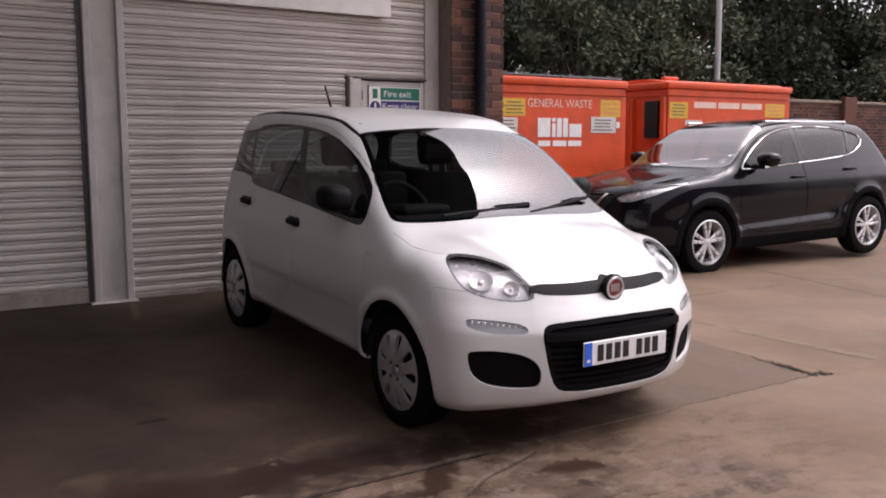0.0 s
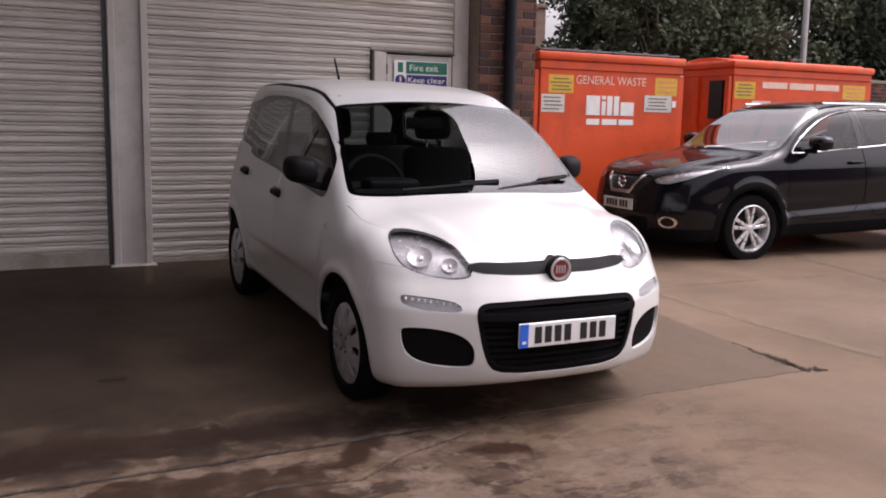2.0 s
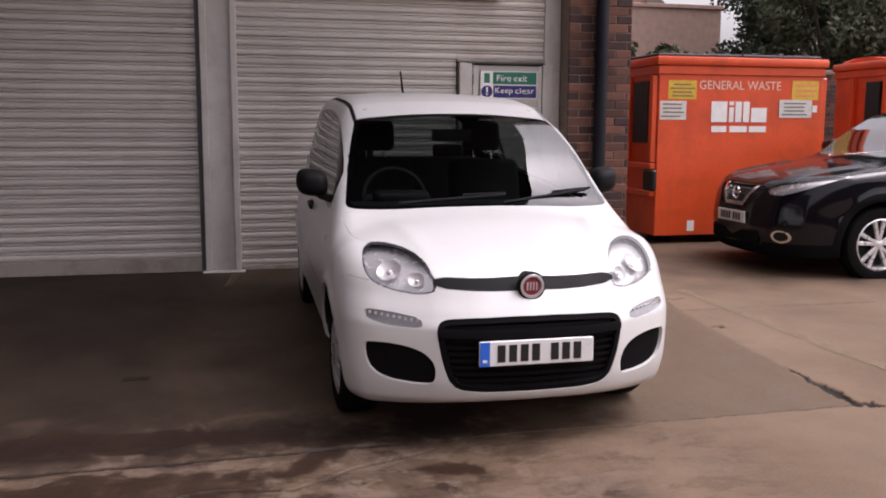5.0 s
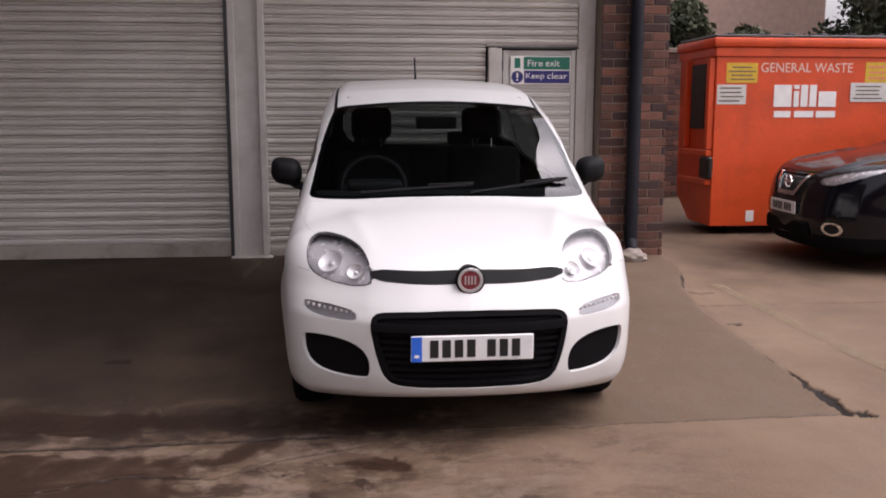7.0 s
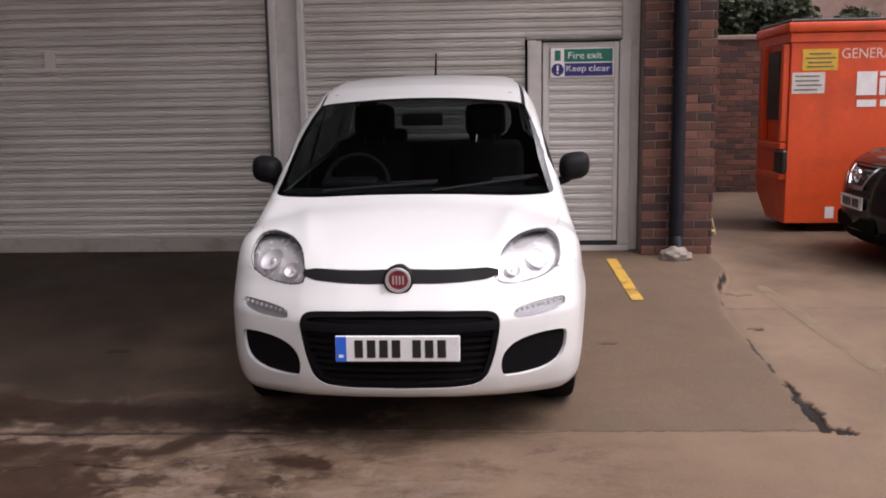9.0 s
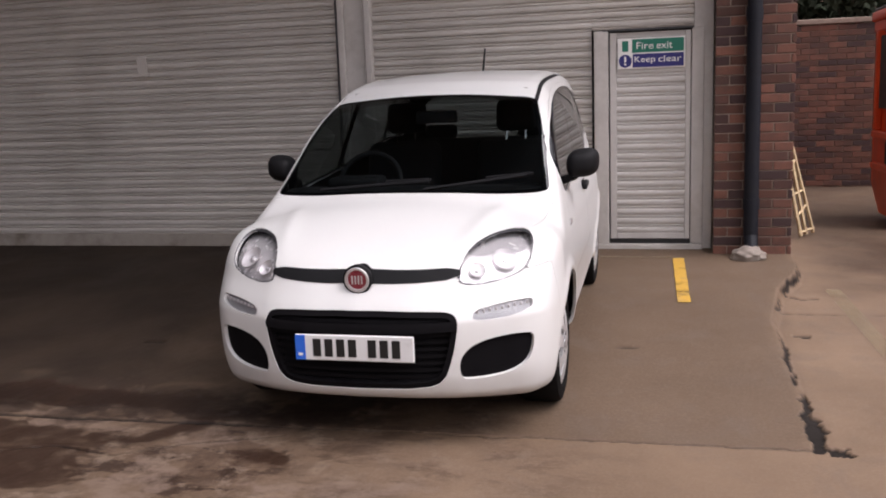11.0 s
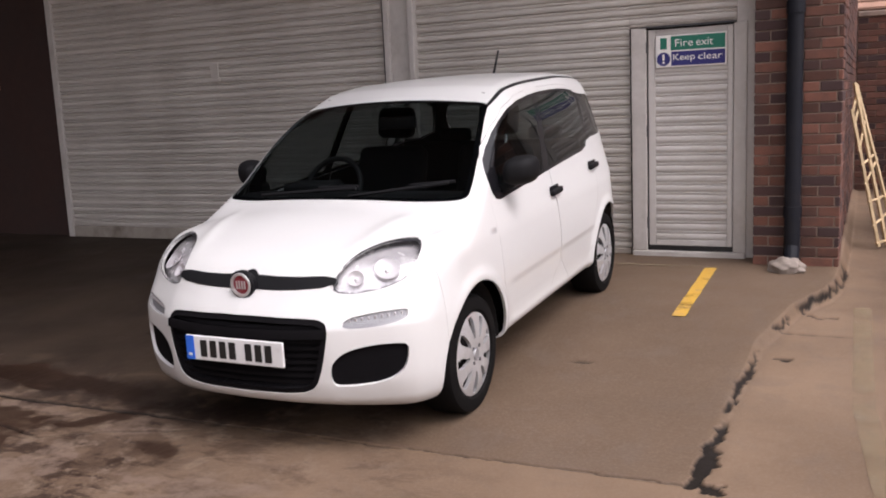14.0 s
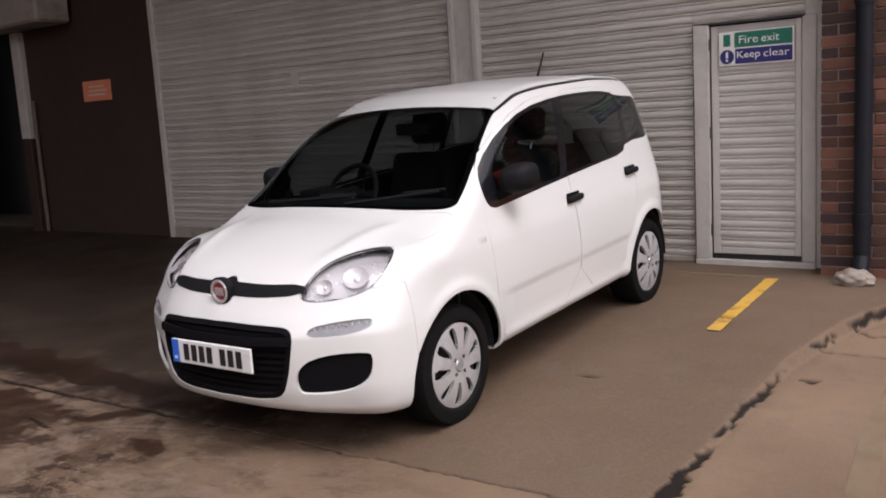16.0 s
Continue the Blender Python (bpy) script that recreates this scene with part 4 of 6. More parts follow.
def panda():
    V, Q, NV = surface(car_body, (-0.90, -0.05, 0.12), (0.90, 3.75, 1.62), 0.0108)
    X, S, Z = V.T
    A = np.abs(X)
    car = thing("white_car", CAR, "small white five-door hatchback parked nose out on the slab", "car")
    inf = np.full(len(V), 9.0)
    # openings and panels, each a signed distance on the shell
    ws = smooth_poly(mirrored([(0.0, 0.815), (0.40, 0.85), (0.60, 0.895), (0.715, 0.935), (0.70, 1.05), (0.655, 1.28), (0.60, 1.50), (0.578, 1.605), (0.40, 1.565), (0.0, 1.545)]), 2)
    g_ws = np.where(Z > 0.9, poly_dist(X, S, ws), -1.0)
    side = smooth_poly([(1.19, 0.950), (1.145, 1.00), (1.15, 1.09), (1.22, 1.18), (1.45, 1.31), (1.76, 1.407), (2.166, 1.446), (2.579, 1.452), (2.88, 1.435), (2.975, 1.40), (3.33, 1.375), (3.385, 1.25), (3.41, 1.10), (2.90, 1.105), (2.83, 1.04), (2.40, 1.02), (1.977, 0.997), (1.332, 0.957)], 1)
    upright = (A > 0.45)
    g_side = np.where(upright, poly_dist(S, Z, side), -1.0)
    g_arch = inf.copy()
    for ax in AXLES:
        g_arch = np.minimum(g_arch, np.hypot(S - ax, Z - HUB_Z) - ARCH)
    head = smooth_poly([(0.416, 0.743), (0.42, 0.795), (0.440, 0.842), (0.475, 0.870), (0.53, 0.889), (0.60, 0.896), (0.665, 0.890), (0.692, 0.868), (0.703, 0.835), (0.702, 0.79), (0.678, 0.752), (0.62, 0.727), (0.56, 0.716), (0.50, 0.710), (0.445, 0.716), (0.42, 0.728)], 1)
    g_head = np.where(S < 0.62, poly_dist(A, Z, head), -1.0)
    drl = smooth_poly([(0.484, 0.578), (0.484, 0.617), (0.58, 0.634), (0.70, 0.642), (0.716, 0.632), (0.712, 0.60), (0.60, 0.577)], 1)
    g_drl = np.where(S < 0.6, poly_dist(A, Z, drl), -1.0)
    grille = smooth_poly(mirrored([(0.0, 0.636), (0.36, 0.626), (0.412, 0.612), (0.428, 0.58), (0.424, 0.53), (0.402, 0.42), (0.365, 0.325), (0.29, 0.297), (0.0, 0.296)]), 1)
    g_grille = np.where(S < 0.5, poly_dist(X, Z, grille), -1.0)
    fog = smooth_poly([(0.438, 0.338), (0.428, 0.39), (0.445, 0.445), (0.50, 0.486), (0.60, 0.505), (0.705, 0.503), (0.722, 0.485), (0.716, 0.42), (0.692, 0.372), (0.63, 0.337), (0.54, 0.326), (0.46, 0.328)], 1)
    g_fog = np.where(S < 0.6, poly_dist(A, Z, fog), -1.0)
    bar = smooth_poly(mirrored([(0.0, 0.786), (0.2, 0.780), (0.425, 0.786), (0.425, 0.744), (0.2, 0.731), (0.0, 0.733)]), 1)
    g_bar = np.where(S < 0.5, np.maximum(poly_dist(X, Z, bar), 0.050 - np.hypot(X, Z - 0.754)), -1.0)
    rear_glass = smooth_poly(mirrored([(0.0, 1.04), (0.55, 1.05), (0.56, 1.40), (0.0, 1.43)]), 2)
    g_rear = np.where(S > 3.2, poly_dist(X, Z, rear_glass), -1.0)
    hood = smooth_poly(mirrored([(0.0, 0.02), (0.38, 0.10), (0.43, 0.24), (0.50, 0.40), (0.60, 0.515), (0.675, 0.535), (0.705, 0.62), (0.735, 0.85), (0.745, 0.915), (0.60, 0.878), (0.40, 0.836), (0.0, 0.797)]), 1)
    g_hood = np.where((Z > 0.75) & (S < 1.0), np.minimum(poly_dist(X, S, hood), Z - 0.762), -1.0)
    bump = np.where(S < 0.50, np.minimum(0.44 - S + 0.10 * (Z < 0.3), np.where(A < 0.412, 0.752, 0.728 + (A - 0.42) * 0.10) - Z), -1.0)
    fdoor = smooth_poly([(1.135, 0.36), (1.10, 0.60), (1.09, 0.90), (1.13, 1.10), (1.30, 1.26), (1.75, 1.435), (2.15, 1.472), (2.09, 1.2), (2.00, 0.95), (2.03, 0.32), (1.2, 0.29)], 1)
    rdoor = smooth_poly([(2.035, 0.32), (2.005, 0.95), (2.095, 1.2), (2.155, 1.472), (2.60, 1.478), (2.90, 1.458), (2.97, 1.35), (2.93, 1.05), (2.88, 0.80), (2.70, 0.55), (2.66, 0.33)], 1)
    g_fd = np.where(upright, poly_dist(S, Z, fdoor), -1.0)
    g_rd = np.where(upright, poly_dist(S, Z, rdoor), -1.0)
    ditch_x = 0.578 - 0.02 * np.clip((S - 1.6) / 1.5, 0, 1)
    g_ditch = np.where((Z > 1.40) & (S > 1.56) & (S < 3.45), 0.011 - np.abs(A - ditch_x), -1.0)
    gap = 0.0008
    cut = np.minimum.reduce([-g_ws, -g_side, g_arch, -g_head, -g_drl, -g_grille, -g_fog, -g_bar, -g_rear, -g_ditch])
    clipped("body", V, Q, np.minimum.reduce([cut, -g_hood - gap, -bump - gap, -g_fd - gap, -g_rd - gap]), M_PAINT, car, "white painted steel body shell", 0.016, field=car_body)
    clipped("bonnet", V, Q, np.minimum.reduce([g_hood - gap, -g_ws, -g_head, -g_bar]), M_PAINT, car, "white painted bonnet", 0.016, field=car_body)
    clipped("front_bumper", V, Q, np.minimum.reduce([bump - gap, g_arch, -g_head, -g_drl, -g_grille, -g_fog, -g_bar]), M_PAINT, car, "white moulded front bumper", 0.02, field=car_body)
    # lining, and a dark underlay for the shade in the panel gaps
    dark = V - NV * 0.014
    clipped("inner_shell", dark, Q, np.minimum.reduce([-g_ws, -g_side, g_arch, -g_rear, -g_head - 0.018, -g_drl - 0.006, -g_grille - 0.02, -g_fog - 0.015]), M_UNDER, car, "dark inner body lining that paints the panel gaps dark")
    for sgn, tag in ((-1, "driver"), (1, "passenger")):
        on = X * sgn > 0.3
        fd = clipped("front_door", V, Q, np.minimum.reduce([g_fd - gap, g_arch, -g_side]), M_PAINT, car, "white painted front door", 0.016, near=on, field=car_body)
        rd = clipped("rear_door", V, Q, np.minimum.reduce([g_rd - gap, g_arch, -g_side]), M_PAINT, car, "white painted rear door", 0.016, near=on, field=car_body)
        bline = (S - (1.977 + (Z - 0.997) * 0.44))
        inset = V - NV * 0.004
        glass_f = np.minimum.reduce([g_side - 0.020, -bline - 0.035, (S - 1.30) - np.maximum(0, (Z - 1.12)) * 0.9 + 0.02])
        glass_r = np.minimum.reduce([g_side - 0.020, bline - 0.055, 2.86 + (Z - 1.04) * 0.22 - S])
        glass_q = np.minimum.reduce([g_side - 0.012, S - 2.925 - (Z - 1.04) * 0.22])
        clipped("window_surround", inset, Q, np.minimum.reduce([g_side + 0.004, -glass_f, -glass_r, -glass_q]), M_GLOSSBLACK, car, "black window surround and pillars", near=on)
        clipped("window_glass", inset, Q, glass_f + 0.003, M_PRIVACY, fd, "tinted window glass", near=on, field=car_body)
        clipped("window_glass", inset, Q, glass_r + 0.003, M_PRIVACY, rd, "tinted window glass", near=on, field=car_body)
        clipped("quarter_glass", inset, Q, glass_q + 0.003, M_PRIVACY, car, "tinted quarter glass", near=on, field=car_body)
        # lamps
        hl = clipped("headlight", V, Q, g_head - 0.001, M_LENS, car, "clear headlight lens", near=on, field=car_body)
        hl.visible_shadow = False
        back = V - NV * 0.036
        clipped("reflector", back, Q, g_head + 0.016, M_REFLECTOR, hl, "silvered reflector bowl", near=on)
        clipped("rim", V - NV * 0.002, Q, np.minimum(g_head + 0.001, 0.007 - g_head), M_STEEL, hl, "grey lamp rim", near=on)
        for (lx, lz, r, mat) in ((0.600, 0.806, 0.056, M_BOWL), (0.492, 0.776, 0.036, M_BOWL)):
            seat = behind_lens(sgn * lx, lz, 0.026)
            bm = lathe([(r, -0.010), (r * 0.95, -0.008), (r * 0.74, 0.000), (r * 0.45, 0.007), (r * 0.26, 0.008)], 28, "y")
            part("bowl", bm, mat, hl, "round lamp bowl", 40, seat)
            part("bulb_shield", lathe([(0.001, -0.006), (r * 0.20, -0.003), (r * 0.25, 0.010)], 16, "y"), M_REFLECTOR, hl, "pale bulb shield", 40, seat)
        dr = clipped("running_light", V, Q, g_drl - 0.001, M_LENS, car, "clear running light lens", near=on)
        clipped("reflector", V - NV * 0.016, Q, g_drl + 0.010, M_LAMPGREY, dr, "silvered strip", near=on)
        for k in range(9):
            lx = 0.50 + k * 0.024
            y0 = float(c_bow(np.array(lx)) + c_nose(np.array(0.61))) + 0.012
            part("led_cell", box(-0.006, 0.006, -0.002, 0.004, -0.007, 0.007, 0.002), M_BOWL, dr, "", 0, Matrix.Translation((sgn * lx, y0, 0.606 + k * 0.0025)))
        fg = clipped("fog_grille", V - NV * 0.016, Q, g_fog + 0.006, M_GRILLE, car, "black plastic lower grille", near=on)
        for k in range(4):
            zz = 0.375 + k * 0.032
            clipped("grille_bar", V - NV * 0.0145, Q, np.minimum(g_fog - 0.01, 0.006 - np.abs(Z - zz - (A - 0.6) * 0.12)), M_GRILLE, fg, near=on)
        # mirror
        mir = part("mirror_housing", mirror_shell(sgn), M_PLASTIC, car, "black plastic door mirror", 40)
        part("mirror_glass", lathe([(0.0001, 0.0), (0.078, 0.0), (0.08, -0.006)], 24, "y"), M_CHROME, mir, "mirror glass", 0, Matrix.Translation((sgn * 0.846, 1.383, 1.086)) @ Matrix.Diagonal((0.92, 1, 0.72, 1)))
        part("mirror_arm", prism([(sgn * 0.74, 1.02), (sgn * 0.80, 1.035), (sgn * 0.85, 1.05), (sgn * 0.82, 1.005), (sgn * 0.74, 0.975)], 1.29, 1.36, "y", bevel=0.008), M_PLASTIC, mir)
        # handles and repeater
        for hs, hz, owner in ((2.01, 0.878, fd), (2.835, 0.925, rd)):
            wx = float(c_wide(np.array(hz)) - c_rear(np.array(hs)))
            part("door_handle", box(-0.012, 0.020, -0.085, 0.085, -0.018, 0.018, 0.012, seg=3), M_PLASTIC, owner, "black plastic pull handle", 40, pose(sgn * (wx + 0.012), hs, hz, 2.0, 0, 0))
            # flat black plate on the door skin, with no hollow
            part("handle_plate", box(-0.003, 0.003, -0.075, 0.075, -0.034, 0.034, 0.002), M_GLOSSBLACK, owner, "flat gloss black plate behind the handle", 0, pose(sgn * wx, hs, hz))
        wx = float(c_wide(np.array(0.83)))
        part("side_repeater", box(-0.008, 0.010, -0.03, 0.03, -0.014, 0.014, 0.006, seg=2), M_LENS, car, "clear side repeater lamp", 40, Matrix.Translation((sgn * (wx + 0.002), 1.02, 0.83)))
        clipped("roof_strip", V - NV * 0.006, Q, g_ditch + 0.003, M_PLASTIC, car, "black roof ditch strip", near=on)
    # glass
    wsg = clipped("windscreen", V, Q, g_ws - 0.001, M_GLASS, car, "large clear windscreen", field=car_body)
    clipped("frit_band", V - NV * 0.004, Q, np.minimum(g_ws + 0.006, 0.028 - g_ws), M_GLOSSBLACK, wsg, "black painted glass border")
    clipped("rear_window", V, Q, g_rear - 0.001, M_PRIVACY, car, "rear window glass")
    # front grille
    gr = clipped("front_grille", V + np.array([0, 0.045, 0]), Q, g_grille + 0.008, M_GRILLE, car, "black plastic front grille")
    rim = clipped("surround", V + np.array([0, 0.004, 0]), Q, np.minimum(g_grille + 0.001, 0.024 - g_grille), M_GRILLE, gr, "black grille surround", 0.045)
    for k in range(10):
        zz = 0.318 + k * 0.030
        clipped("grille_slat", V + np.array([0, 0.020, 0]), Q, np.minimum(g_grille - 0.016, 0.0075 - np.abs(Z - zz)), M_GRILLE, gr)
    clipped("bumper_strip", V + np.array([0, -0.010, 0]), Q, np.minimum(g_grille - 0.003, 0.020 - np.abs(Z - 0.566)), M_GRILLE, gr, "smooth black bumper strip", 0.02)
    br = clipped("grille_bar", V + np.array([0, -0.004, 0]), Q, g_bar - 0.001, M_PLASTIC, car, "black bar between the headlights", 0.03)
    y0 = float(c_nose(np.array(0.754))) - 0.022
    part("badge_ring", lathe([(0.054, 0.034), (0.062, 0.02), (0.064, -0.004), (0.056, -0.012), (0.047, -0.006)], 40, "y"), M_PLASTIC, br, "black badge ring", 40, Matrix.Translation((0, y0, 0.754)))
    bd = part("badge", lathe([(0.0001, -0.008), (0.034, -0.007), (0.042, -0.004)], 40, "y"), M_BADGE, br, "round dark red badge", 40, Matrix.Translation((0, y0, 0.754)))
    part("badge_rim", lathe([(0.040, -0.002), (0.043, -0.014), (0.052, -0.014), (0.056, -0.009)], 40, "y"), M_SILVER, br, "chrome badge rim", 40, Matrix.Translation((0, y0, 0.754)))
    for k in range(4):
        part("badge_bar", box(-0.003, 0.003, -0.012, -0.007, -0.018, 0.018), M_SILVER, br, "", 0, Matrix.Translation((-0.021 + 0.014 * k, y0, 0.754)))
    # number plate with its characters as bars
    pl = part("number_plate", box(-0.26, 0.26, -0.006, 0.006, -0.0555, 0.0555, 0.004), M_PLATE, car, "white number plate with a blue band", 0, pose(0, -0.008, 0.484, -2, 0, 0))
    part("plate_band", box(-0.258, -0.214, -0.0085, -0.0062, -0.0535, 0.0535), M_BLUE, pl, "blue band")
    part("band_mark", box(-0.246, -0.226, -0.0100, -0.0088, -0.036, -0.024), M_PLATE, pl)
    for k in range(7):
        x0 = -0.180 + k * 0.052 + (0.034 if k > 3 else 0)
        part("character_bar", box(x0, x0 + 0.036, -0.0085, -0.0062, -0.038, 0.038, 0.0008), M_INK, pl, "black bar")
    # wheels
    car_wheel(car)
    # wipers, aerial
    for a, b in (((0.10, 0.862, 1.022), (0.60, 0.985, 1.072)), ((-0.45, 0.885, 1.024), (0.12, 0.905, 1.058))):
        wp = part("wiper", rod(a, b, 0.009, 8), M_PLASTIC, car, "black wiper")
        part("blade", rod((a[0] * 0.4 + b[0] * 0.6, a[1] * 0.4 + b[1] * 0.6 + 0.02, a[2] * 0.4 + b[2] * 0.6 + 0.012), (b[0] * 1.05, b[1] + 0.015, b[2] + 0.006), 0.008, 6), M_PLASTIC, wp)
    ant = part("aerial", rod((-0.01, 3.13, 1.535), (-0.01, 3.14, 1.575), 0.016, 10, 0.008), M_PLASTIC, car, "black roof aerial")
    part("mast", rod((-0.01, 3.14, 1.57), (-0.01, 3.24, 1.72), 0.009, 6, 0.006), M_PLASTIC, ant)
    interior(car)
    return car


def mirror_shell(sgn):
    """A rounded mirror housing, blunt in front and cut flat behind."""
    bm = bmesh.new()
    bmesh.ops.create_icosphere(bm, subdivisions=4, radius=1)
    for v in bm.verts:
        x, y, z = v.co
        e = lambda t, p: math.copysign(abs(t) ** p, t)
        x, z = e(x, 0.7), e(z, 0.72)
        y = e(y, 0.9)
        if y > 0.35:
            y = 0.35
        v.co = Vector((sgn * (0.846 + x * 0.084), 1.345 + y * 0.10 + 0.02 * x, 1.086 + z * 0.074 + 0.008 * x))
    return bm


def car_wheel(car):
    """A steel wheel with a nine-hole silver trim, built once and repeated."""
    R = 0.285
    for ax in AXLES:
        for sgn in (1, -1):
            w = part("wheel", lathe([(0.17, -0.19), (0.185, -0.05), (0.185, -0.03), (0.10, -0.045), (0.03, -0.05)], 32), M_UNDER, car, "steel wheel with silver trim", 40, pose(sgn * 0.785, ax, HUB_Z) @ Matrix.Diagonal((sgn, 1, 1, 1)))
            part("tyre", lathe([(0.185, -0.185), (0.225, -0.192), (0.272, -0.185), (R, -0.160), (R + 0.001, -0.09), (R, -0.025), (0.272, -0.002), (0.240, 0.008), (0.213, 0.005), (0.202, -0.008), (0.196, -0.03)], 56), M_RUBBER, w, "black rubber tyre", 35)
            part("wheel_trim", trim_mesh(), M_SILVER, w, "silver nine-hole wheel trim", 40, Matrix.Diagonal((1, 1.085, 1.085, 1)))
            part("centre_cap", lathe([(0.001, 0.014), (0.025, 0.014), (0.031, 0.004)], 24), M_LAMPGREY, w, "grey centre cap", 40)
            for k in range(4):
                a = math.pi * (0.25 + 0.5 * k)
                part("wheel_bolt", lathe([(0.001, 0.0135), (0.009, 0.0135), (0.011, 0.006)], 10), M_STEEL, w, "dark wheel bolt", 40, Matrix.Translation((0, 0.049 * math.cos(a), 0.049 * math.sin(a))))
            part("arch_liner", arch_liner(), M_UNDER, w, "dark arch liner")
            part("inner_disc", lathe([(0.001, -0.052), (0.195, -0.05)], 24), M_UNDER, w)


def arch_liner():
    """The upper half of a tube over the wheel."""
    bm = bmesh.new()
    rows = [[bm.verts.new((o, 0.352 * math.cos(a), 0.352 * math.sin(a))) for o in (-0.32, -0.02)] for a in [math.pi * (-0.02 + 1.04 * i / 24) for i in range(25)]]
    for p, q in zip(rows, rows[1:]):
        bm.faces.new((p[0], p[1], q[1], q[0]))
    return bm


def trim_mesh():
    """A dished disc with nine rounded windows near its rim."""
    bm = bmesh.new()
    n, rings = 160, [0.03, 0.05, 0.075, 0.085, 0.095, 0.107, 0.12, 0.133, 0.146, 0.156, 0.163, 0.172, 0.184]
    prof = lambda r: 0.004 + 0.010 * math.sin(min(r / 0.184, 1) * math.pi * 0.95) - 0.010 * (r / 0.184) ** 4
    vs = [[bm.verts.new((prof(r), r * math.cos(6.28318531 * i / n), r * math.sin(6.28318531 * i / n))) for i in range(n)] for r in rings]
    for k in range(len(rings) - 1):
        r = (rings[k] + rings[k + 1]) / 2
        for i in range(n):
            a = ((i + 0.5) / n * 9) % 1 - 0.5
            u, v = a * 2 * math.pi / 9 * r, r - 0.122
            hole = (u / (0.017 + 0.20 * v)) ** 2 + (v / 0.052) ** 4 < 1
            if not hole:
                bm.faces.new((vs[k][i], vs[k][(i + 1) % n], vs[k + 1][(i + 1) % n], vs[k + 1][i]))
    rim = [e for e in bm.edges if e.is_boundary]
    r = bmesh.ops.extrude_edge_only(bm, edges=rim)
    for v in r["geom"]:
        if isinstance(v, bmesh.types.BMVert):
            v.co.x -= 0.018
    return bm


def interior(car):
    """Seats, dashboard, steering wheel and floor seen through the glass."""
    part("floor_pan", box(-0.70, 0.70, 0.95, 3.35, 0.26, 0.34, 0.02), M_FABRIC, car, "dark cabin floor")
    part("bulkhead", box(-0.70, 0.70, 0.93, 0.95, 0.34, 0.95), M_UNDER, car)
    dash = part("dashboard", prism([(0.90, 0.60), (0.90, 0.99), (1.05, 1.01), (1.30, 0.985), (1.36, 0.93), (1.33, 0.80), (1.28, 0.60)], -0.70, 0.70, "x", bevel=0.02), M_DASH, car, "dark grey dashboard", 30)
    part("binnacle", box(-0.52, -0.22, 1.16, 1.32, 0.98, 1.045, 0.025, seg=3), M_DASH, dash, "", 40)
    sw = part("steering_wheel", torus(0.18, 0.016), M_DASH, car, "dark steering wheel", 40, Matrix.Translation((-0.37, 1.46, 0.98)) @ Matrix.Rotation(radians(62), 4, "X"))
    part("spoke", box(-0.17, 0.17, -0.02, 0.02, -0.012, 0.012, 0.006), M_DASH, sw)
    part("hub", lathe([(0.001, 0.015), (0.05, 0.012), (0.06, -0.02)], 20, "z"), M_DASH, sw)
    for sx in (-0.36, 0.36):
        st = part("front_seat", box(-0.25, 0.25, 1.55, 2.05, 0.42, 0.60, 0.06, seg=3), M_FABRIC, car, "dark fabric front seat", 40, Matrix.Translation((sx, 0, 0)))
        part("seat_back", box(-0.24, 0.24, -0.06, 0.08, 0.0, 0.62, 0.06, seg=3), M_FABRIC, st, "", 40, pose(0, 2.03, 0.55, -16, 0, 0))
        part("headrest", box(-0.13, 0.13, -0.05, 0.05, -0.10, 0.10, 0.045, seg=3), M_FABRIC, st, "", 40, pose(0, 2.27, 1.29, -14, 0, 0))
        for px in (-0.06, 0.06):
            part("headrest_post", rod((px, 2.20, 1.10), (px, 2.25, 1.24), 0.006, 6), M_CHROME, st)
    rs = part("rear_seat", box(-0.62, 0.62, 2.55, 3.0, 0.42, 0.62, 0.06, seg=3), M_FABRIC, car, "dark fabric rear bench", 40)
    part("seat_back", box(-0.62, 0.62, -0.06, 0.06, 0.0, 0.55, 0.05, seg=3), M_FABRIC, rs, "", 40, pose(0, 3.0, 0.55, -14, 0, 0))
    for sx in (-0.35, 0.35):
        part("headrest", box(-0.12, 0.12, -0.04, 0.04, -0.05, 0.05, 0.03, seg=3), M_FABRIC, rs, "", 40, Matrix.Translation((sx, 3.16, 1.13)))
    part("rear_view_mirror", box(-0.12, 0.12, -0.015, 0.015, -0.035, 0.035, 0.012, seg=2), M_DASH, car, "dark interior mirror", 40, Matrix.Translation((0, 1.62, 1.33)))
    part("headlining", box(-0.52, 0.52, 1.70, 3.25, 1.455, 1.475, 0.01), M_LINING, car, "pale grey headlining")


def torus(R, r, n=40, k=10):
    bm = bmesh.new()
    v = [[bm.verts.new(((R + r * math.cos(6.2832 * j / k)) * math.cos(6.2832 * i / n), (R + r * math.cos(6.2832 * j / k)) * math.sin(6.2832 * i / n), r * math.sin(6.2832 * j / k))) for j in range(k)] for i in range(n)]
    for i in range(n):
        for j in range(k):
            bm.faces.new((v[i][j], v[(i + 1) % n][j], v[(i + 1) % n][(j + 1) % k], v[i][(j + 1) % k]))
    return bm


white_car = panda()

# ---- waste bins ----
def front_patch(name, x0, x1, z0, z1, mat, owner, y=-0.004, label=""):
    return part(name, box(x0, x1, y, y + 0.003, z0, z1), mat, owner, label)


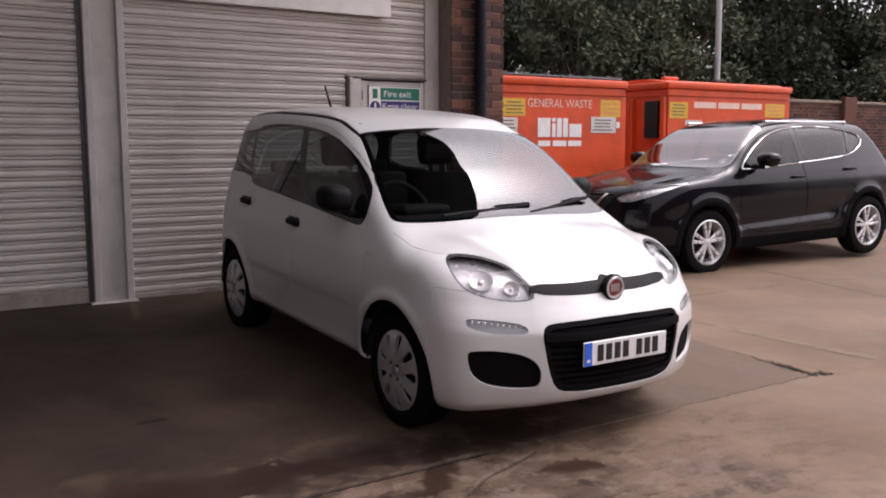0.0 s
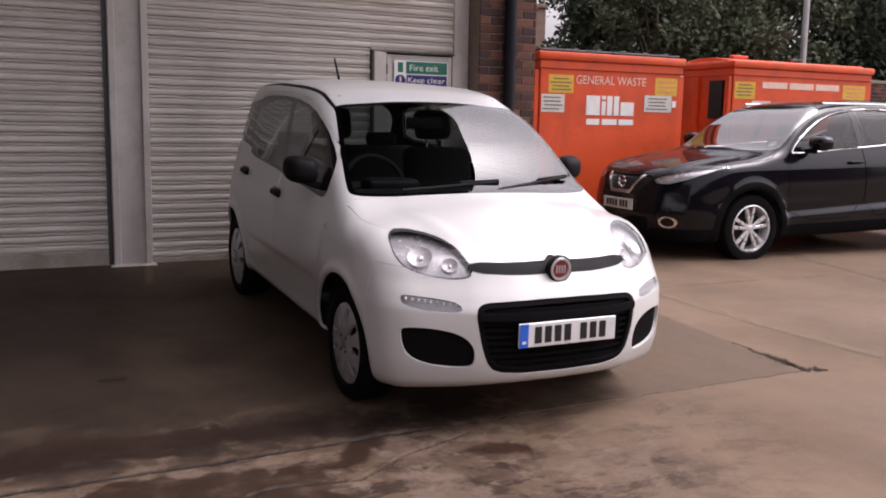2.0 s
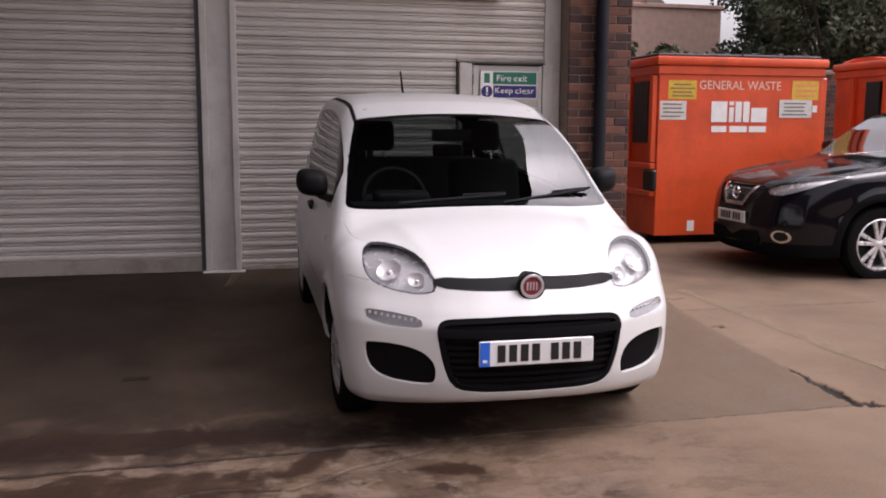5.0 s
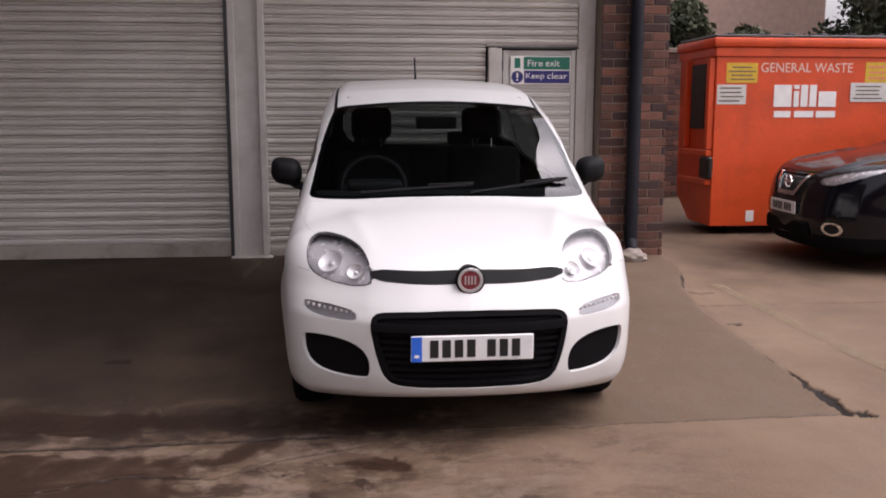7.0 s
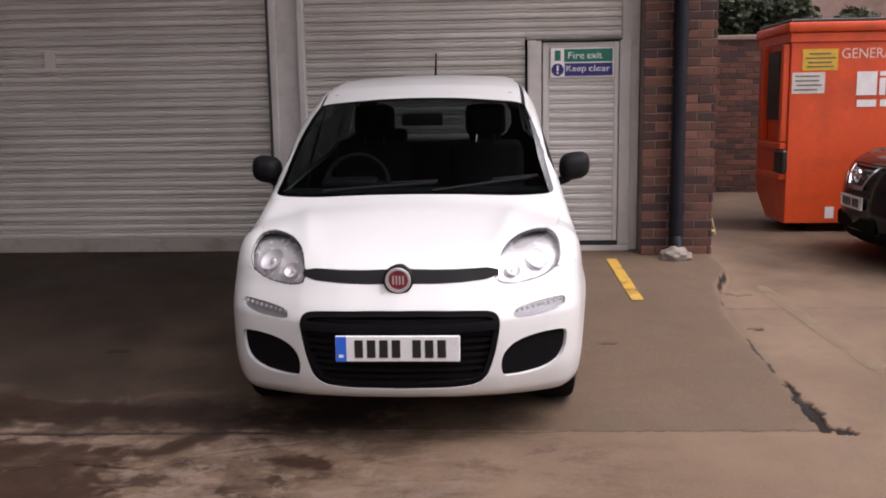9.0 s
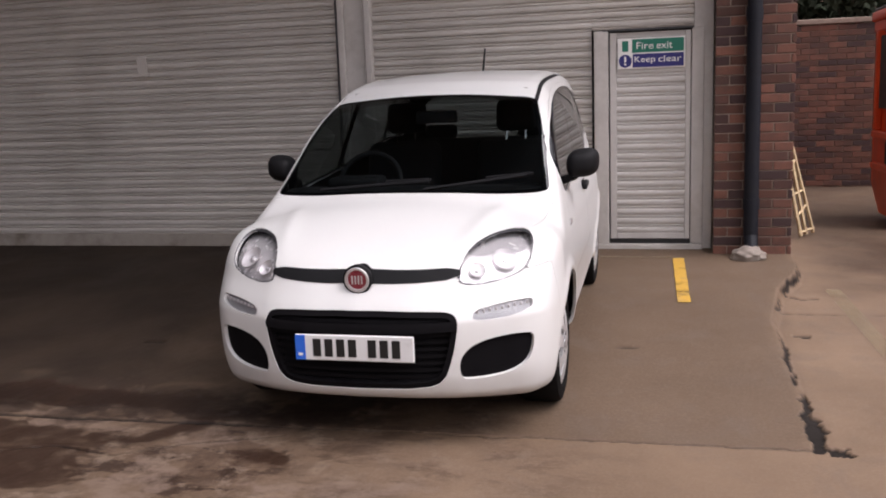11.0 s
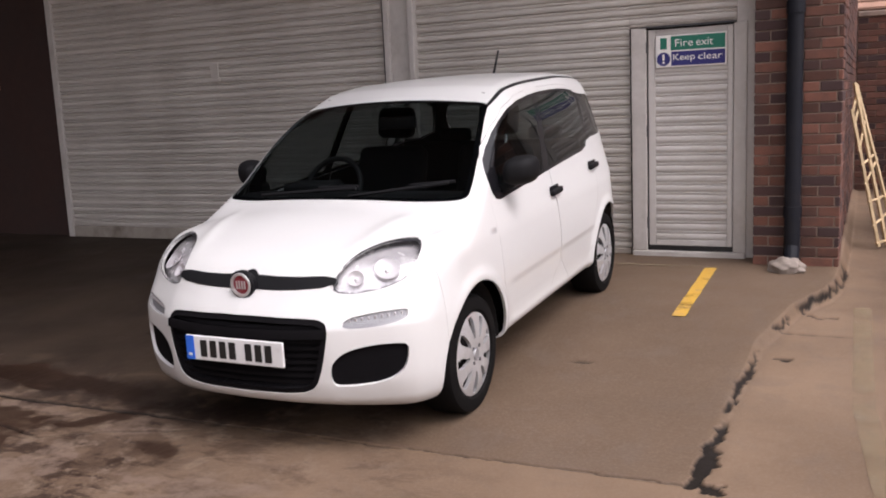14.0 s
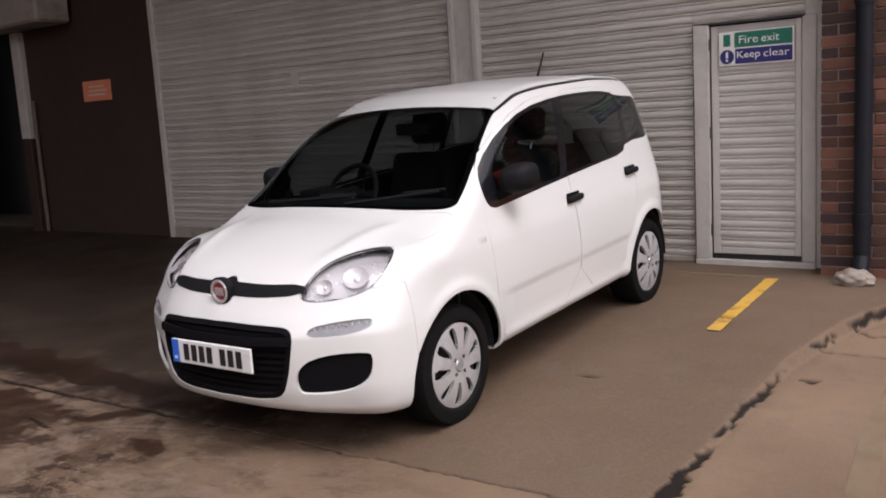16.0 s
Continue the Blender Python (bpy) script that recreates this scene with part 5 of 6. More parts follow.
def waste_bin(m, w, d, h, label, recess=(0.12, 0.50, 1.16)):
    """A steel front-lift container: tapered shell, rolled rim, side sleeves, lids and castors."""
    b = thing("waste_bin", m, label, "waste bin", "waste bins")
    part("shell", prism([(0.0, 0.10), (0.0, h - 0.16), (d, h - 0.16), (d, 0.38), (d - 0.40, 0.10)], 0.0, w, "x", bevel=0.008), M_ORANGE, b)
    part("rim", box(-0.045, w + 0.045, -0.045, d + 0.045, h - 0.10, h, 0.022, seg=2), M_ORANGE, b, "", 40)
    part("rim_band", box(-0.018, w + 0.018, -0.018, d + 0.018, h - 0.20, h - 0.101, 0.008), M_ORANGE, b)
    for sx in (0, 1):
        x = -0.035 if sx == 0 else w + 0.035
        part("side_post", box(x - 0.035, x + 0.035, 0.02, 0.10, 0.94, h - 0.21, 0.01), M_ORANGE, b)
        part("side_post", box(x - 0.035, x + 0.035, 0.66, 0.74, 0.94, h - 0.21, 0.01), M_ORANGE, b)
        sl = part("fork_sleeve", box(x - 0.035, x + 0.035, 0.02, d - 0.25, 0.55, 0.615, 0.008), M_ORANGE, b)
        part("fork_sleeve", box(x - 0.035, x + 0.035, 0.02, d - 0.25, 0.865, 0.93, 0.008), M_ORANGE, b)
        # solid black blocks stand in for the shaded openings
        part("side_shade_block", box(x - 0.036, x + 0.032, recess[0], recess[1], recess[2], h - 0.27), M_INK, b, "black block for the shaded side opening")
        part("mouth_shade_block", box(x - 0.036, x + 0.03, -0.05, 0.20, 0.62, 0.86, 0.02), M_INK, b, "black block for the shaded fork sleeve mouth")
    for cx in (0.25, w - 0.25):
        for cy in (0.22, d - 0.50):
            c = part("castor", lathe([(0.02, -0.03), (0.075, -0.03), (0.085, 0.0), (0.075, 0.03), (0.02, 0.03)], 18), M_RUBBER, b, "black castor", 40, Matrix.Translation((cx, cy, 0.02)))
            part("bracket", box(-0.045, 0.045, -0.05, 0.05, 0.03, 0.09, 0.006), M_STEEL, c)
    return b


def lines(owner, x0, x1, z0, z1, n, mat, y=-0.0065, seed=1):
    """Unreadable print as bars."""
    rs = random.Random(seed)
    for i in range(n):
        z = z1 - (i + 0.5) * (z1 - z0) / n
        hh = (z1 - z0) / n * 0.17
        a = x0 + rs.uniform(0.0, 0.12) * (x1 - x0)
        part("writing_bar", box(a, x1 - rs.uniform(0.0, 0.2) * (x1 - x0), y, y + 0.002, z - hh, z + hh), mat, owner)


GROUND_BIN = 0.10
bin_a = waste_bin(Matrix.Translation((6.33, 8.75, GROUND_BIN)), 2.10, 1.04, 2.13, "orange general waste container with white lettering and dark lids")
oz = GROUND_BIN
st = front_patch("sticker", 0.115, 0.465, 1.754 - oz, 1.965 - oz, M_STICKY, bin_a, label="yellow warning sticker")
lines(st, 0.14, 0.45, 1.77 - oz, 1.94 - oz, 4, M_UNDERPRINT, seed=2)
st = front_patch("sticker", 0.02, 0.345, 1.525 - oz, 1.735 - oz, M_STICKW, bin_a, label="pale notice sticker")
lines(st, 0.04, 0.32, 1.54 - oz, 1.72 - oz, 4, M_UNDERPRINT, seed=3)
st = front_patch("sticker", 1.69, 2.04, 1.763 - oz, 1.98 - oz, M_STICKY, bin_a, label="yellow and pale warning sticker")
lines(st, 1.72, 2.02, 1.78 - oz, 1.96 - oz, 3, M_ORSIGN, seed=4)
st = front_patch("sticker", 1.53, 1.96, 1.555 - oz, 1.76 - oz, M_STICKW, bin_a, y=-0.008, label="pale notice sticker")
lines(st, 1.56, 1.93, 1.57 - oz, 1.74 - oz, 4, M_UNDERPRINT, y=-0.0105, seed=5)
front_patch("sticker", 1.97, 2.03, 1.62 - oz, 1.70 - oz, M_WHITE, bin_a, y=-0.008)
front_patch("scuff", 0.41, 0.50, 0.25 - oz, 0.37 - oz, M_WHITE, bin_a, label="scrap of white paper")
part("lettering", fit_words("GENERAL WASTE", 0.50, 1.868 - oz, 1.04, 0.10, -0.005), M_PRINT, bin_a, "white lettering")
# the maker's mark as plain white shapes
for x0, x1, z0, z1 in ((0.66, 0.86, 0.0, 0.235), (0.885, 0.945, 0.0, 0.17), (0.885, 0.945, 0.19, 0.235), (0.965, 1.045, 0.0, 0.235), (1.065, 1.145, 0.0, 0.235), (1.17, 1.37, 0.0, 0.165)):
    part("logo_shape", box(x0, x1, -0.006, -0.0005, 1.50 - oz + z0, 1.50 - oz + z1, 0.0008), M_WHITE, bin_a, "plain white mark")
for x0, x1 in ((0.67, 0.86), (0.90, 1.12), (1.15, 1.37)):
    part("number_bar", box(x0, x1, -0.006, -0.0005, 1.385 - oz, 1.455 - oz), M_WHITE, bin_a, "plain white bar")
for k in range(2):
    lid = part("lid", box(k * 1.05 - 0.02, k * 1.05 + 1.02, 0.0, 1.06, 2.131, 2.165, 0.01), M_BINLID, bin_a, "dark plastic lid")
    for j in range(3):
        part("rib", box(k * 1.03 + 0.14 + j * 0.33, k * 1.03 + 0.22 + j * 0.33, 0.03, 1.03, 2.166, 2.185, 0.006), M_BINLID, lid)

bin_b = waste_bin(Matrix.Translation((9.79, 9.25, GROUND_BIN)), 2.73, 1.10, 2.205, "orange waste container with a domed orange lid behind the car", recess=(0.14, 0.40, 1.40))
st = front_patch("sticker", 0.03, 0.41, 1.783 - oz, 2.017 - oz, M_STICKY, bin_b, label="yellow warning sticker")
lines(st, 0.06, 0.385, 1.81 - oz, 2.00 - oz, 4, M_UNDERPRINT, seed=6)
st = front_patch("sticker", 2.16, 2.64, 1.825 - oz, 2.035 - oz, M_STICKY, bin_b, label="yellow and pale warning sticker")
lines(st, 2.19, 2.61, 1.84 - oz, 2.02 - oz, 3, M_ORSIGN, seed=7)
front_patch("sticker", 0.36, 0.72, 1.69 - oz, 1.76 - oz, M_STICKW, bin_b)
for k in range(3):
    part("writing_bar", box(0.54 + k * 0.527, 1.02 + k * 0.527, -0.006, -0.0005, 1.94 - oz, 2.03 - oz), M_PRINT, bin_b, "white bar of faded lettering")
lidb = part("lid", prism([(0.02, 2.188), (0.12, 2.235), (0.48, 2.27), (0.74, 2.27), (1.03, 2.235), (1.09, 2.188)], 0.03, 2.70, "x", bevel=0.02), M_ORANGE, bin_b, "domed orange lid", 40)
part("handle", box(0.36, 0.66, 0.42, 0.50, 2.27, 2.32, 0.01), M_ORANGE, lidb)
part("handle", box(1.50, 1.74, 0.42, 0.50, 2.27, 2.32, 0.01), M_BINLID, lidb)

# ---- black crossover ----
q_top = curve1([(-0.2, 0.75), (0.03, 0.83), (0.12, 0.90), (0.28, 0.965), (0.6, 1.025), (0.95, 1.068), (1.17, 1.088), (1.33, 1.125), (1.70, 1.392), (1.97, 1.545), (2.26, 1.606), (2.7, 1.638), (3.2, 1.62), (3.7, 1.57), (4.1, 1.50), (4.4, 1.40), (4.7, 1.30)])
q_wide = curve1([(0.0, 0.76), (0.22, 0.83), (0.35, 0.868), (0.5, 0.885), (0.62, 0.878), (0.78, 0.898), (0.92, 0.892), (1.02, 0.865), (1.12, 0.825), (1.3, 0.75), (1.45, 0.678), (1.6, 0.575)])
q_bow = curve1([(0, 0), (0.3, 0.018), (0.5, 0.065), (0.66, 0.15), (0.78, 0.26), (0.86, 0.40), (0.92, 0.62), (1.0, 0.95)])
q_nose = curve1([(0.0, 0.28), (0.2, 0.10), (0.34, 0.02), (0.52, 0.0), (0.68, 0.02), (0.82, 0.06), (0.92, 0.12), (1.02, 0.28), (1.2, 0.6)])
q_tail = curve1([(0.1, 0.15), (0.3, 0.04), (0.55, 0.0), (0.9, 0.05), (1.05, 0.10), (1.25, 0.24), (1.45, 0.42), (1.6, 0.55)])
q_tailbow = curve1([(0, 0), (0.4, 0.02), (0.65, 0.09), (0.8, 0.20), (0.88, 0.36), (1.0, 0.7)])
q_rear = curve1([(0, 0), (3.2, 0), (3.7, 0.03), (4.4, 0.10)])
Q_AXLES, Q_HUB, Q_ARCH = (1.00, 3.646), 0.345, 0.40


def crossover_body(x, s, z):
    a = np.abs(x)
    bend = 0.02 * (a / 0.7) ** 2 * sstep((s - 0.7) / 0.3) * sstep((2.4 - s) / 0.5)
    crown = (0.035 - 0.023 * sstep((s - 1.0) / 0.3)) * (a / 0.8) ** 2.4 * sstep((s - 0.1) / 0.3)
    ridge = 0.018 * np.exp(-(((a - 0.48 - 0.1 * np.clip(s, 0, 1)) / 0.05) ** 2)) * sstep((1.1 - s) / 0.2) * sstep((s - 0.15) / 0.2)
    top = (z - (q_top(s - bend) - crown + ridge)) / (1 + 0.2 * sstep((s - 1.0) / 0.2) * sstep((1.9 - s) / 0.2))
    w = q_wide(z) - q_rear(s)
    for ax in Q_AXLES:
        d = np.hypot(s - ax, z - Q_HUB)
        w = w + 0.022 * np.exp(-(((d - 0.43) / 0.06) ** 2)) * (z < 0.95)
    w = w - 0.03 * np.exp(-(((z - 0.50 - 0.03 * (s - 1.4)) / 0.05) ** 2)) * sstep((s - 1.35) / 0.15) * sstep((3.1 - s) / 0.15)
    side = a - w
    front = (q_bow(a) + q_nose(z) - s) * 0.9
    rear = s - (4.46 - q_tail(z) - q_tailbow(a))
    bottom = 0.22 - z
    f = smax(top, side, 0.09)
    f = smax(f, front, 0.08)
    f = smax(f, rear, 0.12)
    return smax(f, bottom, 0.05)


def crossover():
    V, Q, NV = surface(crossover_body, (-0.99, -0.05, 0.15), (0.99, 4.6, 1.70), 0.0150)
    X, S, Z = V.T
    A = np.abs(X)
    car = thing("black_car", Matrix.Translation((7.45, 7.25, 0.03)) @ pose(0, 0, 0, 0, 0, -90 - 2.8) @ pose(0, 0, 0, 1.3) @ Matrix.Translation((0, -1.00, 0)), "glossy black family crossover parked beside the waste bins", "car")
    ws = smooth_poly(mirrored([(0.0, 1.30), (0.40, 1.315), (0.62, 1.345), (0.77, 1.395), (0.735, 1.56), (0.665, 1.90), (0.625, 2.10), (0.40, 2.05), (0.0, 2.03)]), 2)
    g_ws = np.where(Z > 0.95, poly_dist(X, S, ws), -1.0)
    side = smooth_poly([(1.560, 1.085), (1.515, 1.105), (1.700, 1.26), (2.034, 1.445), (2.387, 1.525), (2.783, 1.540), (3.257, 1.515), (3.616, 1.455), (3.754, 1.359), (3.521, 1.23), (3.232, 1.173), (2.333, 1.125)], 2)
    up = A > 0.45
    g_side = np.where(up, poly_dist(S, Z, side), -1.0)
    g_arch = np.full(len(V), 9.0)
    for ax in Q_AXLES:
        g_arch = np.minimum(g_arch, np.hypot(S - ax, Z - Q_HUB) - Q_ARCH)
    g_clad = np.where(up, np.maximum(0.475 - g_arch - Q_ARCH, 0.36 - Z), np.where(S < 0.5, 0.33 - Z, -1))
    head = smooth_poly([(0.43, 0.872), (0.45, 0.815), (0.58, 0.792), (0.74, 0.845), (0.85, 0.925), (0.872, 0.985), (0.78, 0.982), (0.60, 0.925)], 1)
    g_head = np.where(S < 0.85, poly_dist(A, Z, head), -1.0)
    grille = smooth_poly(mirrored([(0.0, 0.87), (0.36, 0.885), (0.43, 0.86), (0.30, 0.71), (0.22, 0.68), (0.0, 0.67)]), 1)
    g_gr = np.where(S < 0.5, poly_dist(X, Z, grille), -1.0)
    fog = np.where(S < 0.6, 0.055 - np.hypot((A - 0.645) * 0.72, Z - 0.425), -1.0)
    rear_glass = smooth_poly(mirrored([(0.0, 1.10), (0.60, 1.12), (0.55, 1.42), (0.0, 1.45)]), 2)
    g_rear = np.where(S > 3.7, poly_dist(X, Z, rear_glass), -1.0)
    fdoor = smooth_poly([(1.520, 0.40), (1.460, 0.75), (1.450, 1.08), (1.670, 1.285), (2.020, 1.475), (2.520, 1.560), (2.500, 1.10), (2.560, 0.40)], 1)
    rdoor = smooth_poly([(2.565, 0.40), (2.505, 1.10), (2.525, 1.560), (3.100, 1.555), (3.450, 1.49), (3.520, 1.18), (3.320, 0.82), (3.180, 0.60), (3.150, 0.42)], 1)
    g_fd, g_rd = (np.where(up, poly_dist(S, Z, p), -1.0) for p in (fdoor, rdoor))
    hood = smooth_poly(mirrored([(0.0, 0.03), (0.42, 0.12), (0.55, 0.34), (0.80, 0.62), (0.845, 0.98), (0.835, 1.38), (0.60, 1.31), (0.40, 1.28), (0.0, 1.265)]), 1)
    g_hood = np.where((Z > 0.85) & (S < 1.45), np.minimum(poly_dist(X, S, hood), Z - 0.895), -1.0)
    gap = 0.003
    cut = np.minimum.reduce([-g_ws, -g_side, g_arch, -g_head, -g_gr, -fog, -g_rear, -g_clad])
    clipped("body", V, Q, np.minimum.reduce([cut, -g_hood - gap, -g_fd - gap, -g_rd - gap]), M_BLACKPAINT, car, "glossy black body shell", 0.016, field=crossover_body)
    clipped("bonnet", V, Q, np.minimum.reduce([g_hood - gap, -g_ws, -g_head, -g_gr]), M_BLACKPAINT, car, "glossy black bonnet", 0.016, field=crossover_body)
    clipped("cladding", V, Q, np.minimum.reduce([g_clad, g_arch, -fog]), M_GRILLE, car, "matt black plastic cladding", 0.012)
    # cabin lining that also puts dark shade behind the panel gaps
    dark = V - NV * 0.014
    clipped("inner_shell", dark, Q, np.minimum.reduce([-g_ws, -g_side, g_arch, -g_rear, -g_head - 0.006]), M_UNDER, car, "dark inner lining that paints the panel gaps dark")
    clipped("windscreen", V, Q, g_ws - 0.001, M_SKYGLASS, car, "large windscreen mirroring the sky", field=crossover_body)
    clipped("rear_window", V, Q, g_rear - 0.001, M_PRIVACY, car, "dark rear window")
    for sgn in (-1, 1):
        on = X * sgn > 0.25
        fd = clipped("front_door", V, Q, np.minimum.reduce([g_fd - gap, g_arch, -g_side, -g_clad]), M_BLACKPAINT, car, "glossy black front door", 0.016, near=on, field=crossover_body)
        rd = clipped("rear_door", V, Q, np.minimum.reduce([g_rd - gap, g_arch, -g_side, -g_clad]), M_BLACKPAINT, car, "glossy black rear door", 0.016, near=on, field=crossover_body)
        pil = np.minimum(np.abs(S - 2.52) - 0.05, np.abs(S - 3.40 - (Z - 1.3) * 0.3) - 0.02)
        gl = np.minimum(g_side - 0.02, pil)
        clipped("window_surround", V, Q, np.minimum(g_side - 0.012, -gl), M_GLOSSBLACK, car, "black window pillars", near=on)
        clipped("window_glass", V - NV * 0.003, Q, np.minimum(gl + 0.002, 2.52 - S), M_PRIVACY, fd, "tinted window glass", near=on, field=crossover_body)
        clipped("window_glass", V - NV * 0.003, Q, np.minimum(gl + 0.002, S - 2.52), M_PRIVACY, rd, "tinted window glass", near=on, field=crossover_body)
        ring = []
        for ps, pz in side[::2]:
            k = np.argmin((S - ps) ** 2 + (Z - pz) ** 2 + 9.0 * (X * sgn < 0.3))
            ring.append((float(X[k]) + sgn * 0.004, ps, pz))
        trim = bmesh.new()
        for p, q in zip(ring, ring[1:] + ring[:1]):
            rod(p, q, 0.0065, 6, bm=trim)
        part("chrome_trim", trim, M_CHROME, car, "chrome window line", 60)
        hl = clipped("headlight", V, Q, g_head - 0.001, M_LENS, car, "slim clear headlight", near=on)
        hl.visible_shadow = False
        clipped("reflector", V - NV * 0.025, Q, g_head + 0.004, M_REFLECTOR, hl, "silvered reflector", near=on)
        clipped("rim", V - NV * 0.002, Q, np.minimum(g_head + 0.001, 0.007 - g_head), M_GLOSSBLACK, hl, near=on)
        fg = clipped("fog_lamp", V + np.array([0, 0.02, 0]), Q, fog + 0.004, M_GLOSSBLACK, car, "fog lamp in a chrome ring", near=on)
        clipped("ring", V - np.array([0, 0.006, 0]), Q, np.minimum(fog + 0.004, 0.012 - fog), M_CHROME, fg, "chrome ring", near=on)
        mir = part("mirror_housing", ovoid(sgn * 1.01, 1.75, 1.195, 0.125, 0.11, 0.078), M_BLACKPAINT, car, "black door mirror", 40)
        part("mirror_arm", box(-0.07, 0.07, -0.03, 0.03, -0.025, 0.025, 0.01), M_GRILLE, mir, "", 0, Matrix.Translation((sgn * 0.88, 1.74, 1.115)))
        for hs, hz, owner in ((2.38, 0.985, fd), (3.30, 1.04, rd)):
            wx = float(q_wide(np.array(hz)) - q_rear(np.array(hs)))
            part("door_handle", box(-0.012, 0.02, -0.10, 0.10, -0.015, 0.015, 0.01, seg=2), M_BLACKPAINT, owner, "black pull handle", 40, Matrix.Translation((sgn * (wx + 0.014), hs, hz)))
        part("roof_rail", rod((sgn * 0.585, 2.15, 1.60), (sgn * 0.555, 3.6, 1.575), 0.016, 10), M_SILVER, car, "silver roof rail")
        for ax in Q_AXLES:
            alloy_wheel(car, sgn, ax)
    gr = clipped("front_grille", V + np.array([0, 0.04, 0]), Q, g_gr + 0.006, M_GRILLE, car, "black mesh grille")
    for k in range(5):
        clipped("grille_bar", V + np.array([0, 0.015, 0]), Q, np.minimum(g_gr - 0.01, 0.006 - np.abs(Z - 0.70 - k * 0.036)), M_GLOSSBLACK, gr)
    vee = np.abs(A - (0.16 + (Z - 0.70) * 0.75))
    g_v = np.where((S < 0.4) & (Z > 0.68) & (Z < 0.885), np.maximum(0.022 - vee, np.where(A < 0.17, 0.018 - np.abs(Z - 0.702), -1)), -1.0)
    clipped("chrome_vee", V - np.array([0, 0.014, 0]), Q, g_v, M_CHROME, gr, "chrome vee strip", 0.02)
    y0 = float(q_nose(np.array(0.80))) - 0.012
    part("badge", lathe([(0.06, 0.01), (0.066, -0.006), (0.056, -0.008), (0.05, 0.006)], 28, "y"), M_CHROME, gr, "round chrome badge", 40, Matrix.Translation((0, y0, 0.80)))
    part("badge_bar", box(-0.075, 0.075, -0.008, 0.004, -0.013, 0.013, 0.002), M_CHROME, gr, "", 0, Matrix.Translation((0, y0, 0.80)))
    pl = part("number_plate", box(-0.26, 0.26, -0.006, 0.006, -0.0555, 0.0555, 0.003), M_PLATE, car, "white number plate", 0, Matrix.Translation((0, -0.008, 0.575)))
    for k in range(7):
        x0 = -0.195 + k * 0.052 + (0.03 if k > 3 else 0)
        part("character_bar", box(x0, x0 + 0.036, -0.0085, -0.0062, -0.036, 0.036), M_INK, pl, "black bar")
    part("lower_grille", box(-0.42, 0.42, 0.012, 0.06, 0.33, 0.47, 0.02), M_GRILLE, car, "black lower intake")
    dash = part("dashboard", prism([(1.28, 0.7), (1.28, 1.05), (1.45, 1.08), (1.8, 1.04), (1.85, 0.7)], -0.75, 0.75, "x", bevel=0.02), M_DASH, car, "dark dashboard")
    for sx in (-0.38, 0.38):
        st = part("front_seat", box(-0.25, 0.25, 1.95, 2.4, 0.45, 0.65, 0.06, seg=2), M_FABRIC, car, "dark front seat", 40, Matrix.Translation((sx, 0, 0)))
        part("seat_back", box(-0.24, 0.24, -0.06, 0.08, 0, 0.64, 0.06, seg=2), M_FABRIC, st, "", 40, pose(0, 2.4, 0.58, -16, 0, 0))
        part("headrest", box(-0.13, 0.13, -0.05, 0.05, -0.09, 0.09, 0.04, seg=2), M_FABRIC, st, "", 40, pose(0, 2.62, 1.30, -14, 0, 0))
    part("rear_seat", box(-0.65, 0.65, 3.0, 3.4, 0.45, 1.15, 0.06, seg=2), M_FABRIC, car, "dark rear bench", 40)
    part("tax_disc", box(-0.04, 0.04, -0.002, 0.002, -0.04, 0.04), M_STICKW, car, "pale windscreen sticker", 0, Matrix.Translation((0.62, 1.47, 1.185)) @ pose(0, 0, 0, -58, 0, 0))


def ovoid(cx, cy, cz, rx, ry, rz):
    bm = bmesh.new()
    bmesh.ops.create_icosphere(bm, subdivisions=3, radius=1)
    e = lambda t, p: math.copysign(abs(t) ** p, t)
    for v in bm.verts:
        x, y, z = v.co
        v.co = Vector((cx + e(x, 0.75) * rx, cy + min(e(y, 0.9), 0.4) * ry, cz + e(z, 0.75) * rz))
    return bm


def alloy_wheel(car, sgn, ax):
    """Five twin-spoke alloy wheel with its tyre."""
    w = part("wheel", lathe([(0.215, -0.21), (0.228, -0.03), (0.242, 0.002), (0.230, 0.008), (0.214, -0.03), (0.20, -0.19)], 40), M_ALLOY, car, "polished alloy wheel", 40, pose(sgn * 0.885, ax, Q_HUB) @ Matrix.Diagonal((sgn, 1, 1, 1)))
    part("tyre", lathe([(0.215, -0.21), (0.27, -0.22), (0.33, -0.20), (0.345, -0.16), (0.346, -0.09), (0.345, -0.03), (0.33, 0.0), (0.28, 0.012), (0.25, 0.006), (0.236, -0.002)], 56), M_RUBBER, w, "black tyre", 35)
    part("brake_disc", lathe([(0.001, -0.09), (0.15, -0.09), (0.20, -0.10)], 30), M_UNDER, w)
    part("hub", lathe([(0.001, -0.012), (0.035, -0.014), (0.055, -0.03), (0.055, -0.06)], 24), M_ALLOY, w, "", 40)
    for k in range(5):
        for off in (-0.21, 0.21):
            a = 2 * math.pi * k / 5 + off
            bm = prism([(-0.014, 0.03), (0.014, 0.03), (0.020, 0.228), (-0.020, 0.228)], -0.045, -0.014, "x", bevel=0.005)
            part("spoke", bm, M_ALLOY, w, "", 0, Matrix.Rotation(a, 4, "X"))
    part("arch_liner", arch_liner(), M_UNDER, w, "dark arch liner", 0, Matrix.Diagonal((1.0, 1.13, 1.13, 1)))


crossover()

# ---- timber frame against the side wall ----
fr = thing("timber_frame", None, "narrow weathered timber frame leaning on the brick wall", "timber frame")
